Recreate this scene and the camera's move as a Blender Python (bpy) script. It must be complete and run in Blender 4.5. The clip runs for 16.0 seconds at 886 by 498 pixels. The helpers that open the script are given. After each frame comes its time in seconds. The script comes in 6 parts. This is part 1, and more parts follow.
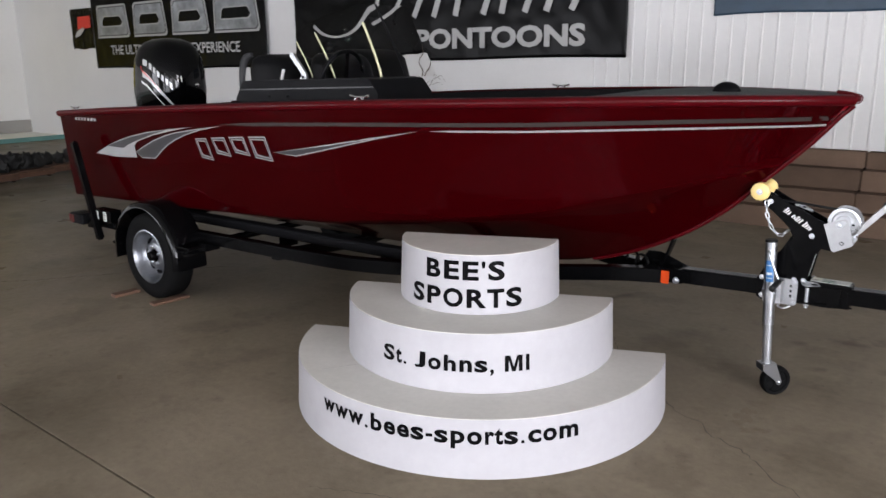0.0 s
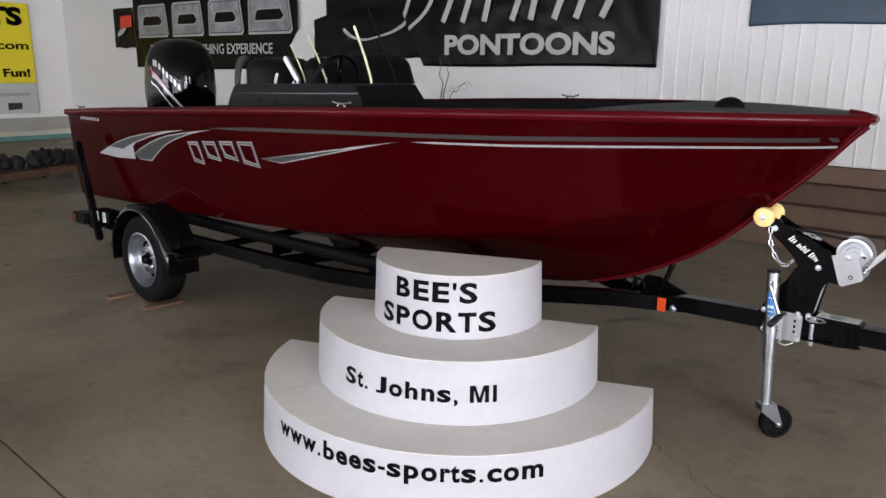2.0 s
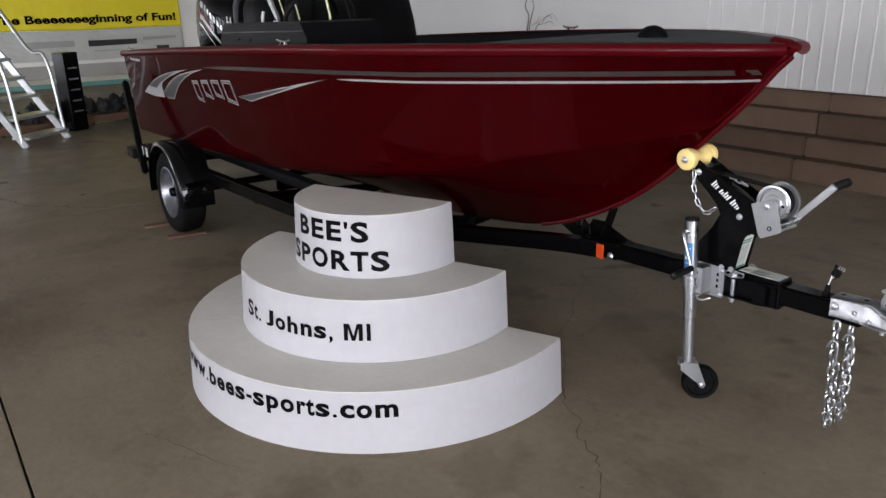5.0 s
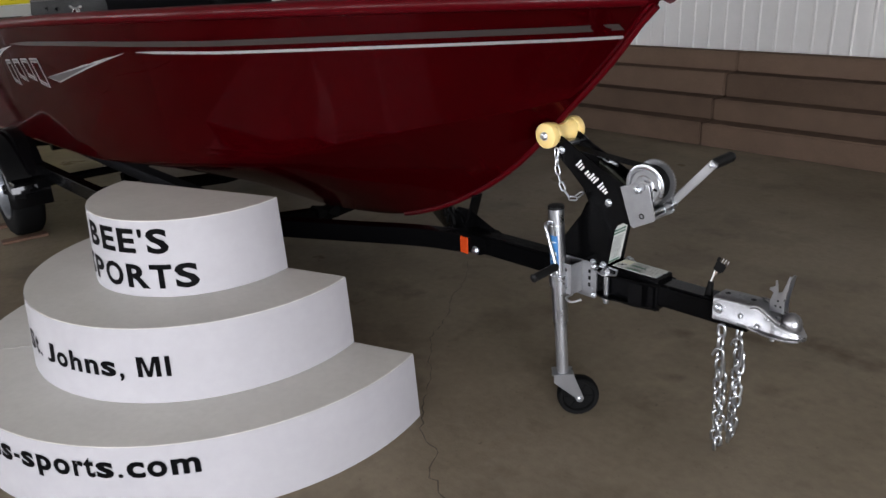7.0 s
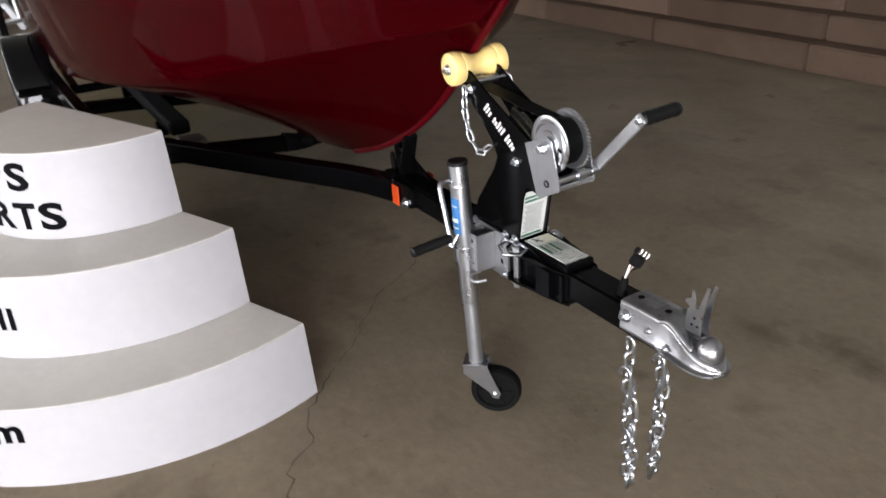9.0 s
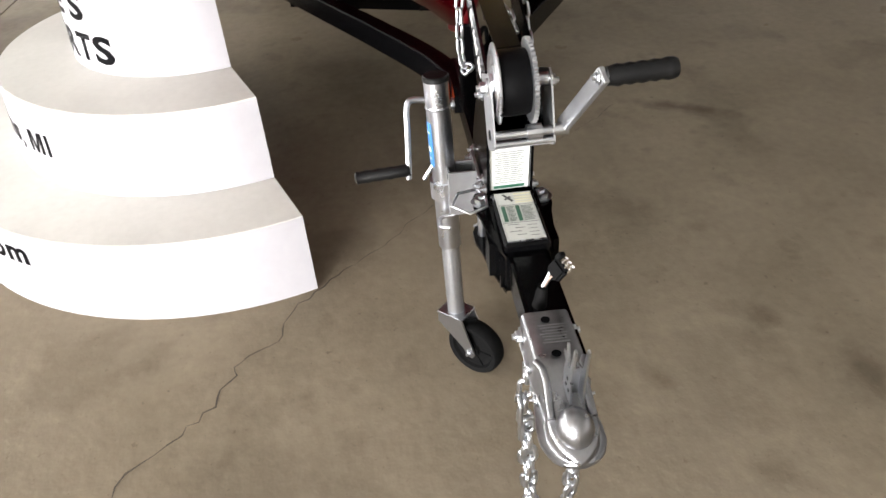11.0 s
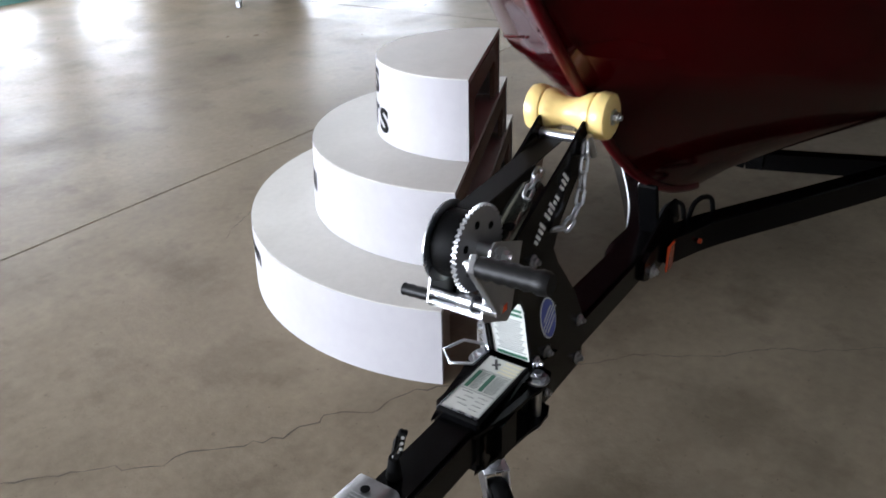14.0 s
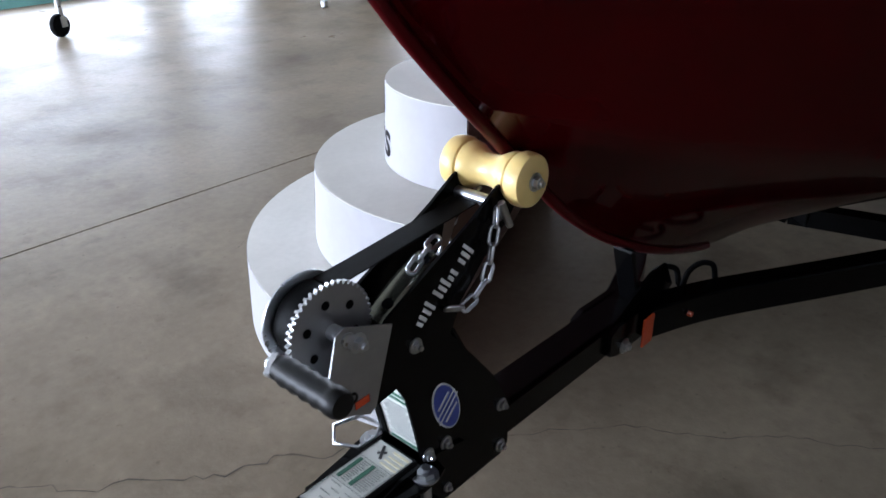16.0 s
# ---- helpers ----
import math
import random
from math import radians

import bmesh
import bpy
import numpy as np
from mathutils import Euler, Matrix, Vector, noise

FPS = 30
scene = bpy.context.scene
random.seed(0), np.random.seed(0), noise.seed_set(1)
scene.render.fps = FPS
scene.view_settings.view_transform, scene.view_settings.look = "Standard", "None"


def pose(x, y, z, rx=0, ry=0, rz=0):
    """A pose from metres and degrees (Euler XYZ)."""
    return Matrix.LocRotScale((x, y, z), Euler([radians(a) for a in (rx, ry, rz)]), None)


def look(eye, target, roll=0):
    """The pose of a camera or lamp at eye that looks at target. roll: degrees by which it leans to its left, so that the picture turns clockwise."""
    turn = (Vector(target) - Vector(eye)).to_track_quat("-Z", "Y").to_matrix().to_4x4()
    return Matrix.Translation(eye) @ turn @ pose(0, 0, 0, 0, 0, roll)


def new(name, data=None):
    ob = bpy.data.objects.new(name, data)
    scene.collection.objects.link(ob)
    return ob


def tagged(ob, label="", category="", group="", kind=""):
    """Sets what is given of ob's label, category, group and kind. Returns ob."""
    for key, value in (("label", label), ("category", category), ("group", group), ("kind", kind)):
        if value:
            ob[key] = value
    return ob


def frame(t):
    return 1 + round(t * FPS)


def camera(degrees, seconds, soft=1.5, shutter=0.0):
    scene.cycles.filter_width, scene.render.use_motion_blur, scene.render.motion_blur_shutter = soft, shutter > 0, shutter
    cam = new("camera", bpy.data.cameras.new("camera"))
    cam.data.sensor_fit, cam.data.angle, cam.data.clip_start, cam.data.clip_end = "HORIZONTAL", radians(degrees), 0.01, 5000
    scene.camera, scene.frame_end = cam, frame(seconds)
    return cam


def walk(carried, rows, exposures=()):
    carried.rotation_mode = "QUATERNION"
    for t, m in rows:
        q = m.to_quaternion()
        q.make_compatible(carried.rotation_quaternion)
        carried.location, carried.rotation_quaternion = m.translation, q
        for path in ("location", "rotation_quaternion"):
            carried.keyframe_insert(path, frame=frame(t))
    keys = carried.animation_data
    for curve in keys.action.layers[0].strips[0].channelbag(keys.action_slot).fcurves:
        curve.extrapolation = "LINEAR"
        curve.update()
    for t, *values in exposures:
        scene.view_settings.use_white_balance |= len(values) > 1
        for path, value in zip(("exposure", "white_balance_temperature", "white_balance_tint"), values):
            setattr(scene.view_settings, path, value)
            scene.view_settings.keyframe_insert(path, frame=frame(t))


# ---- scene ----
cam = camera(60.6, 16.0, shutter=0.4)
PATH = [
    (0, (0.6814, 0.6097, 1.5689), (-0.4987, 2.1511, 1.0878), -0.53),
    (0.5, (0.7539, 0.7196, 1.5838), (-0.5178, 2.1896, 1.1126), 0.14),
    (1, (0.8198, 0.8051, 1.5893), (-0.5108, 2.2317, 1.1482), 0.80),
    (1.5, (0.8473, 0.8678, 1.5748), (-0.4592, 2.3140, 1.1258), -0.06),
    (2, (0.7884, 0.9625, 1.5787), (-0.4842, 2.4325, 1.1101), 0.67),
    (2.5, (0.7798, 1.0594, 1.5639), (-0.4737, 2.5437, 1.0888), -0.70),
    (3, (0.8796, 1.2389, 1.5432), (-0.4499, 2.6493, 1.0501), 0.71),
    (3.2, (0.9404, 1.2925, 1.5162), (-0.4175, 2.6751, 1.0216), 1.04),
    (5.3, (1.5244, 1.7935, 1.5783), (-0.0104, 2.9105, 0.9482), -1.35),
    (5.5, (1.4279, 1.7840, 1.5262), (-0.0318, 2.9975, 0.8962), -0.66),
    (6, (1.4114, 2.0087, 1.4997), (0.0759, 3.3233, 0.8009), -0.83),
    (6.5, (1.3366, 2.2243, 1.5162), (0.0042, 3.5352, 0.8047), -1.34),
    (7, (1.3368, 2.4066, 1.4968), (-0.0792, 3.6337, 0.7975), -2.55),
    (7.5, (1.4073, 2.6234, 1.4897), (-0.0600, 3.7731, 0.7651), -0.81),
    (8, (1.4230, 2.8037, 1.4820), (-0.0557, 3.9146, 0.7207), -1.52),
    (8.5, (1.3764, 3.0305, 1.4507), (-0.1192, 4.0762, 0.6325), -0.92),
    (9, (1.3746, 3.2760, 1.4217), (-0.1843, 4.1513, 0.5251), -3.62),
    (9.2, (1.3941, 3.3903, 1.4111), (-0.1760, 4.2009, 0.4743), -3.05),
    (11.3, (1.2120, 4.1750, 1.3858), (-0.3628, 4.2040, 0.1532), -4.04),
    (11.5, (1.1956, 4.2197, 1.3770), (-0.3611, 4.2067, 0.1214), -3.79),
    (12, (1.0533, 4.3337, 1.3265), (-0.4369, 4.1546, 0.0047), -0.54),
    (12.5, (0.9620, 4.4466, 1.3311), (-0.4923, 4.0156, 0.0276), -2.65),
    (13, (0.9150, 4.6182, 1.3160), (-0.4060, 3.8645, 0.0172), -0.09),
    (13.5, (0.9101, 4.7214, 1.3471), (-0.4150, 3.7574, 0.2004), -3.35),
    (14, (0.9644, 4.8710, 1.4059), (-0.4855, 3.8685, 0.4611), -1.91),
    (14.5, (0.9783, 4.9707, 1.4284), (-0.4795, 3.9376, 0.5298), -2.39),
    (15, (0.8329, 5.0285, 1.4308), (-0.5900, 3.9513, 0.5279), -2.03),
    (15.5, (0.7058, 5.0527, 1.4216), (-0.6106, 3.8595, 0.5031), -0.66),
    (16, (0.6024, 5.0061, 1.4157), (-0.6934, 3.8043, 0.4795), -0.82),
]
EXPOSURES = [(0, -0.32, 6400, 18), (3, -0.32, 6400, 18), (5.5, -0.7, 6400, 17), (6, -0.76, 6400, 17), (6.7, -0.72, 6400, 17), (7.5, -0.49, 6450, 17), (8.3, -0.21, 6500, 17), (9, -0.02, 6600, 17), (11.5, 0.91, 6850, 15), (12.5, 0.86, 6850, 15), (13, 0.63, 6500, 14), (13.5, 0.49, 6150, 14), (14, 0.25, 6020, 15), (14.5, 0.1, 5900, 15), (15, 0.02, 5800, 14), (15.5, 0.01, 5700, 14), (16, 0.1, 5600, 15)]
walk(cam, [(t, look(eye, target, roll)) for t, eye, target, roll in PATH], EXPOSURES)

# ---- light ----
world = bpy.data.worlds.new("world")
scene.world = world
world.use_nodes = True
wn = world.node_tree.nodes
sky = wn.new("ShaderNodeTexSky")
sky.sky_type, sky.sun_disc = 'NISHITA', False
sky.sun_elevation, sky.sun_rotation = radians(48), radians(150)
world.node_tree.links.new(sky.outputs[0], wn["Background"].inputs[0])
wn["Background"].inputs[1].default_value = 0.12
sun_data = bpy.data.lights.new("sun", 'SUN')
sun_data.energy, sun_data.angle, sun_data.color = 2.0, radians(0.6), (1, 0.96, 0.9)
new("sun", sun_data).matrix_world = look((6, 14, 20), (0, 0, 0))

ROOM_W, ROOM_E, ROOM_S, ROOM_N, CEIL = -17.46, 7.5, -6.4, 8.82, 3.0
OPENINGS = ((-15.9, -10.5), (-6.9, -5.75), (-5.15, -1.5), (-0.5, 3.0))   # glazed doors in the south wall
OPENINGS_E = ((-5.6, -2.4), (-1.7, 1.5))   # unseen openings added in the east wall to brighten the +x sides
OPEN_Z0, OPEN_Z1 = 0.12, 2.62
for x0, x1 in OPENINGS:
    d = bpy.data.lights.new("opening_light", 'AREA')
    d.shape, d.size, d.size_y, d.energy, d.color = 'RECTANGLE', x1 - x0 - 0.1, OPEN_Z1 - OPEN_Z0 - 0.1, 128.0 * (x1 - x0), (0.92, 0.965, 1.0)
    new("opening_light", d).matrix_world = look(((x0 + x1) / 2, ROOM_S - 0.12, (OPEN_Z0 + OPEN_Z1) / 2), ((x0 + x1) / 2, 5, (OPEN_Z0 + OPEN_Z1) / 2))

# fill lamps in the added east openings
for y0, y1 in OPENINGS_E:
    d = bpy.data.lights.new("opening_light", 'AREA')
    d.shape, d.size, d.size_y, d.energy, d.color = 'RECTANGLE', y1 - y0 - 0.1, OPEN_Z1 - OPEN_Z0 - 0.1, 325.0 * (y1 - y0), (0.92, 0.965, 1.0)
    new("opening_light", d).matrix_world = look((ROOM_E + 0.12, (y0 + y1) / 2, (OPEN_Z0 + OPEN_Z1) / 2), (-5, (y0 + y1) / 2, (OPEN_Z0 + OPEN_Z1) / 2))


# ---- materials ----
def mat(name, color, rough=0.5, metal=0.0, coat=0.0, grain=0.0, grain_scale=60.0, stain=0.0, stain_scale=3.0, bump=0.0, bump_scale=200.0,
        second=None, rough_var=0.0, vary=0.0, spec=0.5, sub=0.0, trans=0.0, coat_rough=0.05, patches=(), gloss_scale=0.0):
    """A principled material with colour varied at two scales, uneven roughness and a fine bump, in metres."""
    m = bpy.data.materials.new(name)
    m.use_nodes = True
    n, l = m.node_tree.nodes, m.node_tree.links
    b = n["Principled BSDF"]
    b.inputs["Base Color"].default_value = (*color, 1)
    b.inputs["Roughness"].default_value = rough
    b.inputs["Metallic"].default_value = metal
    b.inputs["Coat Weight"].default_value = coat
    b.inputs["Coat Roughness"].default_value = coat_rough
    b.inputs["Specular IOR Level"].default_value = spec
    b.inputs["Transmission Weight"].default_value = trans
    if sub:
        b.inputs["Subsurface Weight"].default_value = sub
        b.inputs["Subsurface Radius"].default_value = (0.02, 0.012, 0.005)
    tc = n.new("ShaderNodeTexCoord")

    def noise_node(scale, detail=4.0, rough_=0.6):
        t = n.new("ShaderNodeTexNoise")
        t.inputs["Scale"].default_value, t.inputs["Detail"].default_value, t.inputs["Roughness"].default_value = scale, detail, rough_
        l.new(tc.outputs["Object"], t.inputs["Vector"])
        return t.outputs["Fac"]

    col = None
    if stain or grain or vary:
        base = n.new("ShaderNodeRGB")
        base.outputs[0].default_value = (*color, 1)
        col = base.outputs[0]
        for amount, scale in ((stain, stain_scale), (grain, grain_scale)):
            if amount:
                ramp = n.new("ShaderNodeMapRange")
                ramp.inputs["From Min"].default_value, ramp.inputs["From Max"].default_value = 0.3, 0.7
                l.new(noise_node(scale, 6.0), ramp.inputs["Value"])
                mix = n.new("ShaderNodeMix")
                mix.data_type = 'RGBA'
                l.new(ramp.outputs[0], mix.inputs["Factor"])
                dark = n.new("ShaderNodeMix")
                dark.data_type, dark.blend_type = 'RGBA', 'MULTIPLY'
                dark.inputs["Factor"].default_value = 1.0
                l.new(col, dark.inputs["A"])
                tint = second if (second and amount == stain) else (1 - amount,) * 3
                dark.inputs["B"].default_value = (*tint, 1)
                l.new(col, mix.inputs["A"])
                l.new(dark.outputs["Result"], mix.inputs["B"])
                col = mix.outputs["Result"]
        for scale, amount, lo, hi in patches:
            ramp = n.new("ShaderNodeMapRange")
            ramp.inputs["From Min"].default_value, ramp.inputs["From Max"].default_value, ramp.inputs["To Max"].default_value = lo, hi, amount
            l.new(noise_node(scale, 5.0, 0.55), ramp.inputs["Value"])
            mix = n.new("ShaderNodeMix")
            mix.data_type, mix.blend_type = 'RGBA', 'MULTIPLY'
            mix.inputs["B"].default_value = (0.12, 0.1, 0.08, 1)
            l.new(ramp.outputs[0], mix.inputs["Factor"])
            l.new(col, mix.inputs["A"])
            col = mix.outputs["Result"]
        if vary:
            info = n.new("ShaderNodeObjectInfo")
            hsv = n.new("ShaderNodeHueSaturation")
            r = n.new("ShaderNodeMapRange")
            r.inputs["To Min"].default_value, r.inputs["To Max"].default_value = 1 - vary, 1 + vary
            l.new(info.outputs["Random"], r.inputs["Value"])
            l.new(r.outputs[0], hsv.inputs["Value"])
            l.new(col, hsv.inputs["Color"])
            col = hsv.outputs[0]
        l.new(col, b.inputs["Base Color"])
    if rough_var:
        r = n.new("ShaderNodeMapRange")
        r.inputs["From Min"].default_value, r.inputs["From Max"].default_value = 0.3, 0.7
        r.inputs["To Min"].default_value, r.inputs["To Max"].default_value = max(0.02, rough - rough_var), min(1, rough + rough_var)
        l.new(noise_node(gloss_scale or stain_scale * 1.7, 6.0), r.inputs["Value"])
        l.new(r.outputs[0], b.inputs["Roughness"])
    if bump:
        bm_ = n.new("ShaderNodeBump")
        bm_.inputs["Strength"].default_value, bm_.inputs["Distance"].default_value = bump, 0.002
        l.new(noise_node(bump_scale, 3.0), bm_.inputs["Height"])
        l.new(bm_.outputs[0], b.inputs["Normal"])
    return m


CONCRETE = mat("polished_concrete", (0.234, 0.194, 0.141), rough=0.35, grain=0.17, grain_scale=26, stain=0.36, stain_scale=0.9, rough_var=0.09, gloss_scale=2.2, bump=0.8, bump_scale=17, second=(0.62, 0.61, 0.60), spec=0.022, patches=((0.8, 0.28, 0.54, 0.68), (2.1, 0.2, 0.55, 0.64), (5.5, 0.16, 0.60, 0.67), (38.0, 0.34, 0.66, 0.72), (110.0, 0.4, 0.66, 0.72)))


def blot(m, x, y, rx, ry, turn, amount):
    """A dark oily mark of uneven outline round one place on the floor."""
    n, l = m.node_tree.nodes, m.node_tree.links
    b = n["Principled BSDF"]
    old = b.inputs["Base Color"].links[0].from_socket
    tc, mp = n.new("ShaderNodeTexCoord"), n.new("ShaderNodeMapping")
    mp.vector_type = 'TEXTURE'
    mp.inputs["Location"].default_value, mp.inputs["Rotation"].default_value, mp.inputs["Scale"].default_value = (x, y, 0), (0, 0, radians(turn)), (rx, ry, 1)
    l.new(tc.outputs["Object"], mp.inputs["Vector"])
    size = n.new("ShaderNodeVectorMath")
    size.operation = 'LENGTH'
    l.new(mp.outputs[0], size.inputs[0])
    t = n.new("ShaderNodeTexNoise")
    t.inputs["Scale"].default_value, t.inputs["Detail"].default_value = 11.0, 5.0
    l.new(tc.outputs["Object"], t.inputs["Vector"])
    add = n.new("ShaderNodeMath")
    add.operation = 'MULTIPLY_ADD'
    l.new(t.outputs["Fac"], add.inputs[0])
    add.inputs[1].default_value = 1.8
    l.new(size.outputs["Value"], add.inputs[2])
    r = n.new("ShaderNodeMapRange")
    r.inputs["From Min"].default_value, r.inputs["From Max"].default_value, r.inputs["To Min"].default_value, r.inputs["To Max"].default_value = 0.9, 1.75, amount, 0.0
    l.new(add.outputs[0], r.inputs["Value"])
    mix = n.new("ShaderNodeMix")
    mix.data_type, mix.blend_type = 'RGBA', 'MULTIPLY'
    mix.inputs["B"].default_value = (0.2, 0.17, 0.15, 1)
    l.new(r.outputs[0], mix.inputs["Factor"])
    l.new(old, mix.inputs["A"])
    l.new(mix.outputs["Result"], b.inputs["Base Color"])


for mark in ((0.36, 5.30, 0.40, 0.10, -3, 0.55), (-1.44, 4.50, 0.22, 0.12, 10, 0.5), (-0.54, 2.55, 0.16, 0.45, 5, 0.35), (-1.37, 5.25, 0.34, 0.06, 62, 0.55), (-0.187, 5.027, 0.11, 0.06, 48, 0.45), (0.05, 5.19, 0.13, 0.07, 5, 0.5), (-0.01, 4.69, 0.07, 0.045, 40, 0.4), (-0.06, 4.98, 0.14, 0.10, 0, 0.3), (-0.9, 1.2, 0.35, 0.16, 20, 0.3), (0.3, 4.85, 0.12, 0.07, 60, 0.35)):
    blot(CONCRETE, *mark)
JOINT = mat("joint_dirt", (0.045, 0.038, 0.03), rough=0.9, grain=0.3, grain_scale=40)
CRACK = mat("crack_dirt", (0.058, 0.046, 0.034), rough=0.95, grain=0.4, grain_scale=30)
WALL = mat("white_painted_steel_wall", (0.64, 0.635, 0.62), rough=0.45, stain=0.06, stain_scale=0.8, grain=0.03, grain_scale=30)
PLASTER = mat("white_painted_wall", (0.84, 0.83, 0.79), rough=0.6, stain=0.06, stain_scale=0.8, grain=0.03, grain_scale=30)
CEILING = mat("off_white_ceiling", (0.62, 0.62, 0.60), rough=0.8, stain=0.06, stain_scale=0.6)
TEAL = mat("teal_painted_edge", (0.16, 0.36, 0.33), rough=0.5, stain=0.15, stain_scale=4, grain=0.1)
LEDGE = mat("grey_painted_band", (0.36, 0.35, 0.32), rough=0.55, stain=0.1, stain_scale=2)
ALU_FRAME = mat("door_frame_aluminium", (0.5, 0.5, 0.5), rough=0.4, metal=0.8, grain=0.1)
CARPET = mat("brown_carpet", (0.16, 0.107, 0.076), rough=0.95, grain=0.3, grain_scale=220, stain=0.22, stain_scale=3, bump=0.7, bump_scale=500, vary=0.26, spec=0.1)
# white podium walls darkened to offset their strong light; top boards kept paler
PODIUM_WALL = mat("white_laminate_darkened", (0.345, 0.337, 0.348), rough=0.5, stain=0.07, stain_scale=3, grain=0.05, grain_scale=25, bump=0.05, bump_scale=90, spec=0.25)
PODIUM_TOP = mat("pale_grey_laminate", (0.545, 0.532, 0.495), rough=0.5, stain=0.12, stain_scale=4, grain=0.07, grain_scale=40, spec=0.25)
PODIUM_RAW = mat("bare_particle_board", (0.20, 0.14, 0.10), rough=0.85, grain=0.35, grain_scale=90, stain=0.2)
LETTER = mat("black_vinyl", (0.0025, 0.0025, 0.003), rough=0.4, spec=0.03)
HULL_RED = mat("metallic_red_paint", (0.047, 0.0002, 0.0014), rough=0.12, metal=0.55, coat=0.15, coat_rough=0.015, grain=0.15, grain_scale=900, spec=0.08)
HULL_RED.node_tree.nodes["Principled BSDF"].inputs["Specular Tint"].default_value = (0.12, 0.004, 0.01, 1)   # the flakes stay red at a slant
RAIL_RED = mat("red_rub_rail", (0.048, 0.0006, 0.002), rough=0.34, coat=0.06, grain=0.06, spec=0.08)
SILVER_VINYL = mat("silver_vinyl", (0.36, 0.36, 0.36), rough=0.32, metal=0.4, grain=0.08, grain_scale=50)
CHARCOAL_VINYL = mat("charcoal_vinyl", (0.03, 0.028, 0.03), rough=0.35, grain=0.15, grain_scale=50)
GREY_VINYL = mat("warm_grey_vinyl", (0.032, 0.026, 0.024), rough=0.4, grain=0.08, grain_scale=50, spec=0.2)
WHITE_VINYL = mat("white_vinyl", (0.6, 0.59, 0.58), rough=0.38)
DECK_GREY = mat("grey_deck_carpet", (0.055, 0.06, 0.062), rough=0.95, grain=0.3, grain_scale=150, stain=0.1, bump=0.5, bump_scale=400)
SEAT_GLINT = mat("seat_highlight_grey", (0.02, 0.02, 0.021), rough=0.5, grain=0.15, grain_scale=120, spec=0.2)
LINING = mat("charcoal_cockpit_carpet", (0.016, 0.016, 0.017), rough=0.95, grain=0.3, grain_scale=150, stain=0.15, bump=0.5, bump_scale=400, spec=0.1)
CONSOLE_BLACK = mat("textured_black_plastic", (0.003, 0.003, 0.0036), rough=0.48, grain=0.2, grain_scale=120, bump=0.3, bump_scale=350, spec=0.07)
SEAT_BLACK = mat("black_seat_vinyl", (0.003, 0.003, 0.0034), rough=0.5, grain=0.15, grain_scale=60, bump=0.2, bump_scale=300, spec=0.10)
GLOSS_BLACK = mat("gloss_black_paint", (0.0015, 0.0015, 0.0017), rough=0.05, spec=0.17)
POWDER_BLACK = mat("black_powder_coat", (0.0018, 0.0018, 0.002), rough=0.17, grain=0.2, grain_scale=80, bump=0.05, bump_scale=300, spec=0.10)
RUBBER = mat("black_rubber", (0.004, 0.004, 0.004), rough=0.7, grain=0.3, grain_scale=70, bump=0.2, bump_scale=250, spec=0.055)
STRAP = mat("black_webbing", (0.0022, 0.0022, 0.0024), rough=0.5, grain=0.3, grain_scale=200, bump=0.3, bump_scale=600, spec=0.06)
GRIP = mat("ribbed_black_grip", (0.004, 0.004, 0.004), rough=0.45, grain=0.2, grain_scale=80, spec=0.2)
ZINC = mat("bright_zinc_plate", (0.49, 0.505, 0.53), rough=0.29, metal=1.0, grain=0.05, grain_scale=35, stain=0.06, stain_scale=12, rough_var=0.025)
COUPLER_ZINC = mat("worn_zinc_casting", (0.29, 0.29, 0.30), rough=0.33, metal=0.95, grain=0.2, grain_scale=40, stain=0.2, stain_scale=15, rough_var=0.08)
ZINC_DULL = mat("dull_zinc_plate", (0.39, 0.395, 0.405), rough=0.38, metal=0.9, grain=0.12, grain_scale=30, stain=0.1, stain_scale=9)
GALV = mat("galvanised_wheel", (0.235, 0.245, 0.265), rough=0.36, metal=0.9, grain=0.2, grain_scale=45, stain=0.1, stain_scale=9)
CHROME = mat("chrome", (0.75, 0.75, 0.76), rough=0.1, metal=1.0)
ROLLER_YELLOW = mat("cream_urethane", (0.70, 0.52, 0.20), rough=0.35, sub=0.15, stain=0.08, stain_scale=20, grain=0.05)
ORANGE = mat("orange_reflector", (0.42, 0.045, 0.008), rough=0.2, coat=0.3)
RED_LENS = mat("red_lens", (0.06, 0.004, 0.004), rough=0.2, coat=0.4)
PAPER = mat("white_label", (0.52, 0.53, 0.50), rough=0.4, stain=0.08, stain_scale=30)
PAPER_TEXT = mat("grey_print", (0.16, 0.17, 0.16), rough=0.5)
PAPER_GREEN = mat("green_print", (0.015, 0.09, 0.05), rough=0.5)
LABEL_BLUE = mat("blue_label", (0.025, 0.13, 0.32), rough=0.35)
OVAL_BLUE = mat("navy_label", (0.03, 0.05, 0.25), rough=0.35)
YELLOW_CLOTH = mat("yellow_banner_vinyl", (0.82, 0.68, 0.015), rough=0.5, stain=0.08, stain_scale=1.5)
BLACK_CLOTH = mat("black_banner_vinyl", (0.003, 0.0029, 0.0029), rough=0.26, stain=0.3, stain_scale=2, spec=0.07)
BLUE_CLOTH = mat("dark_blue_photo_print", (0.02, 0.05, 0.085), rough=0.45, stain=0.4, stain_scale=2.5)
BANNER_GREY = mat("pale_grey_print", (0.35, 0.345, 0.335), rough=0.5)
BANNER_SILVER = mat("silver_print", (0.38, 0.40, 0.41), rough=0.35, grain=0.5, grain_scale=5, stain=0.6, stain_scale=3)
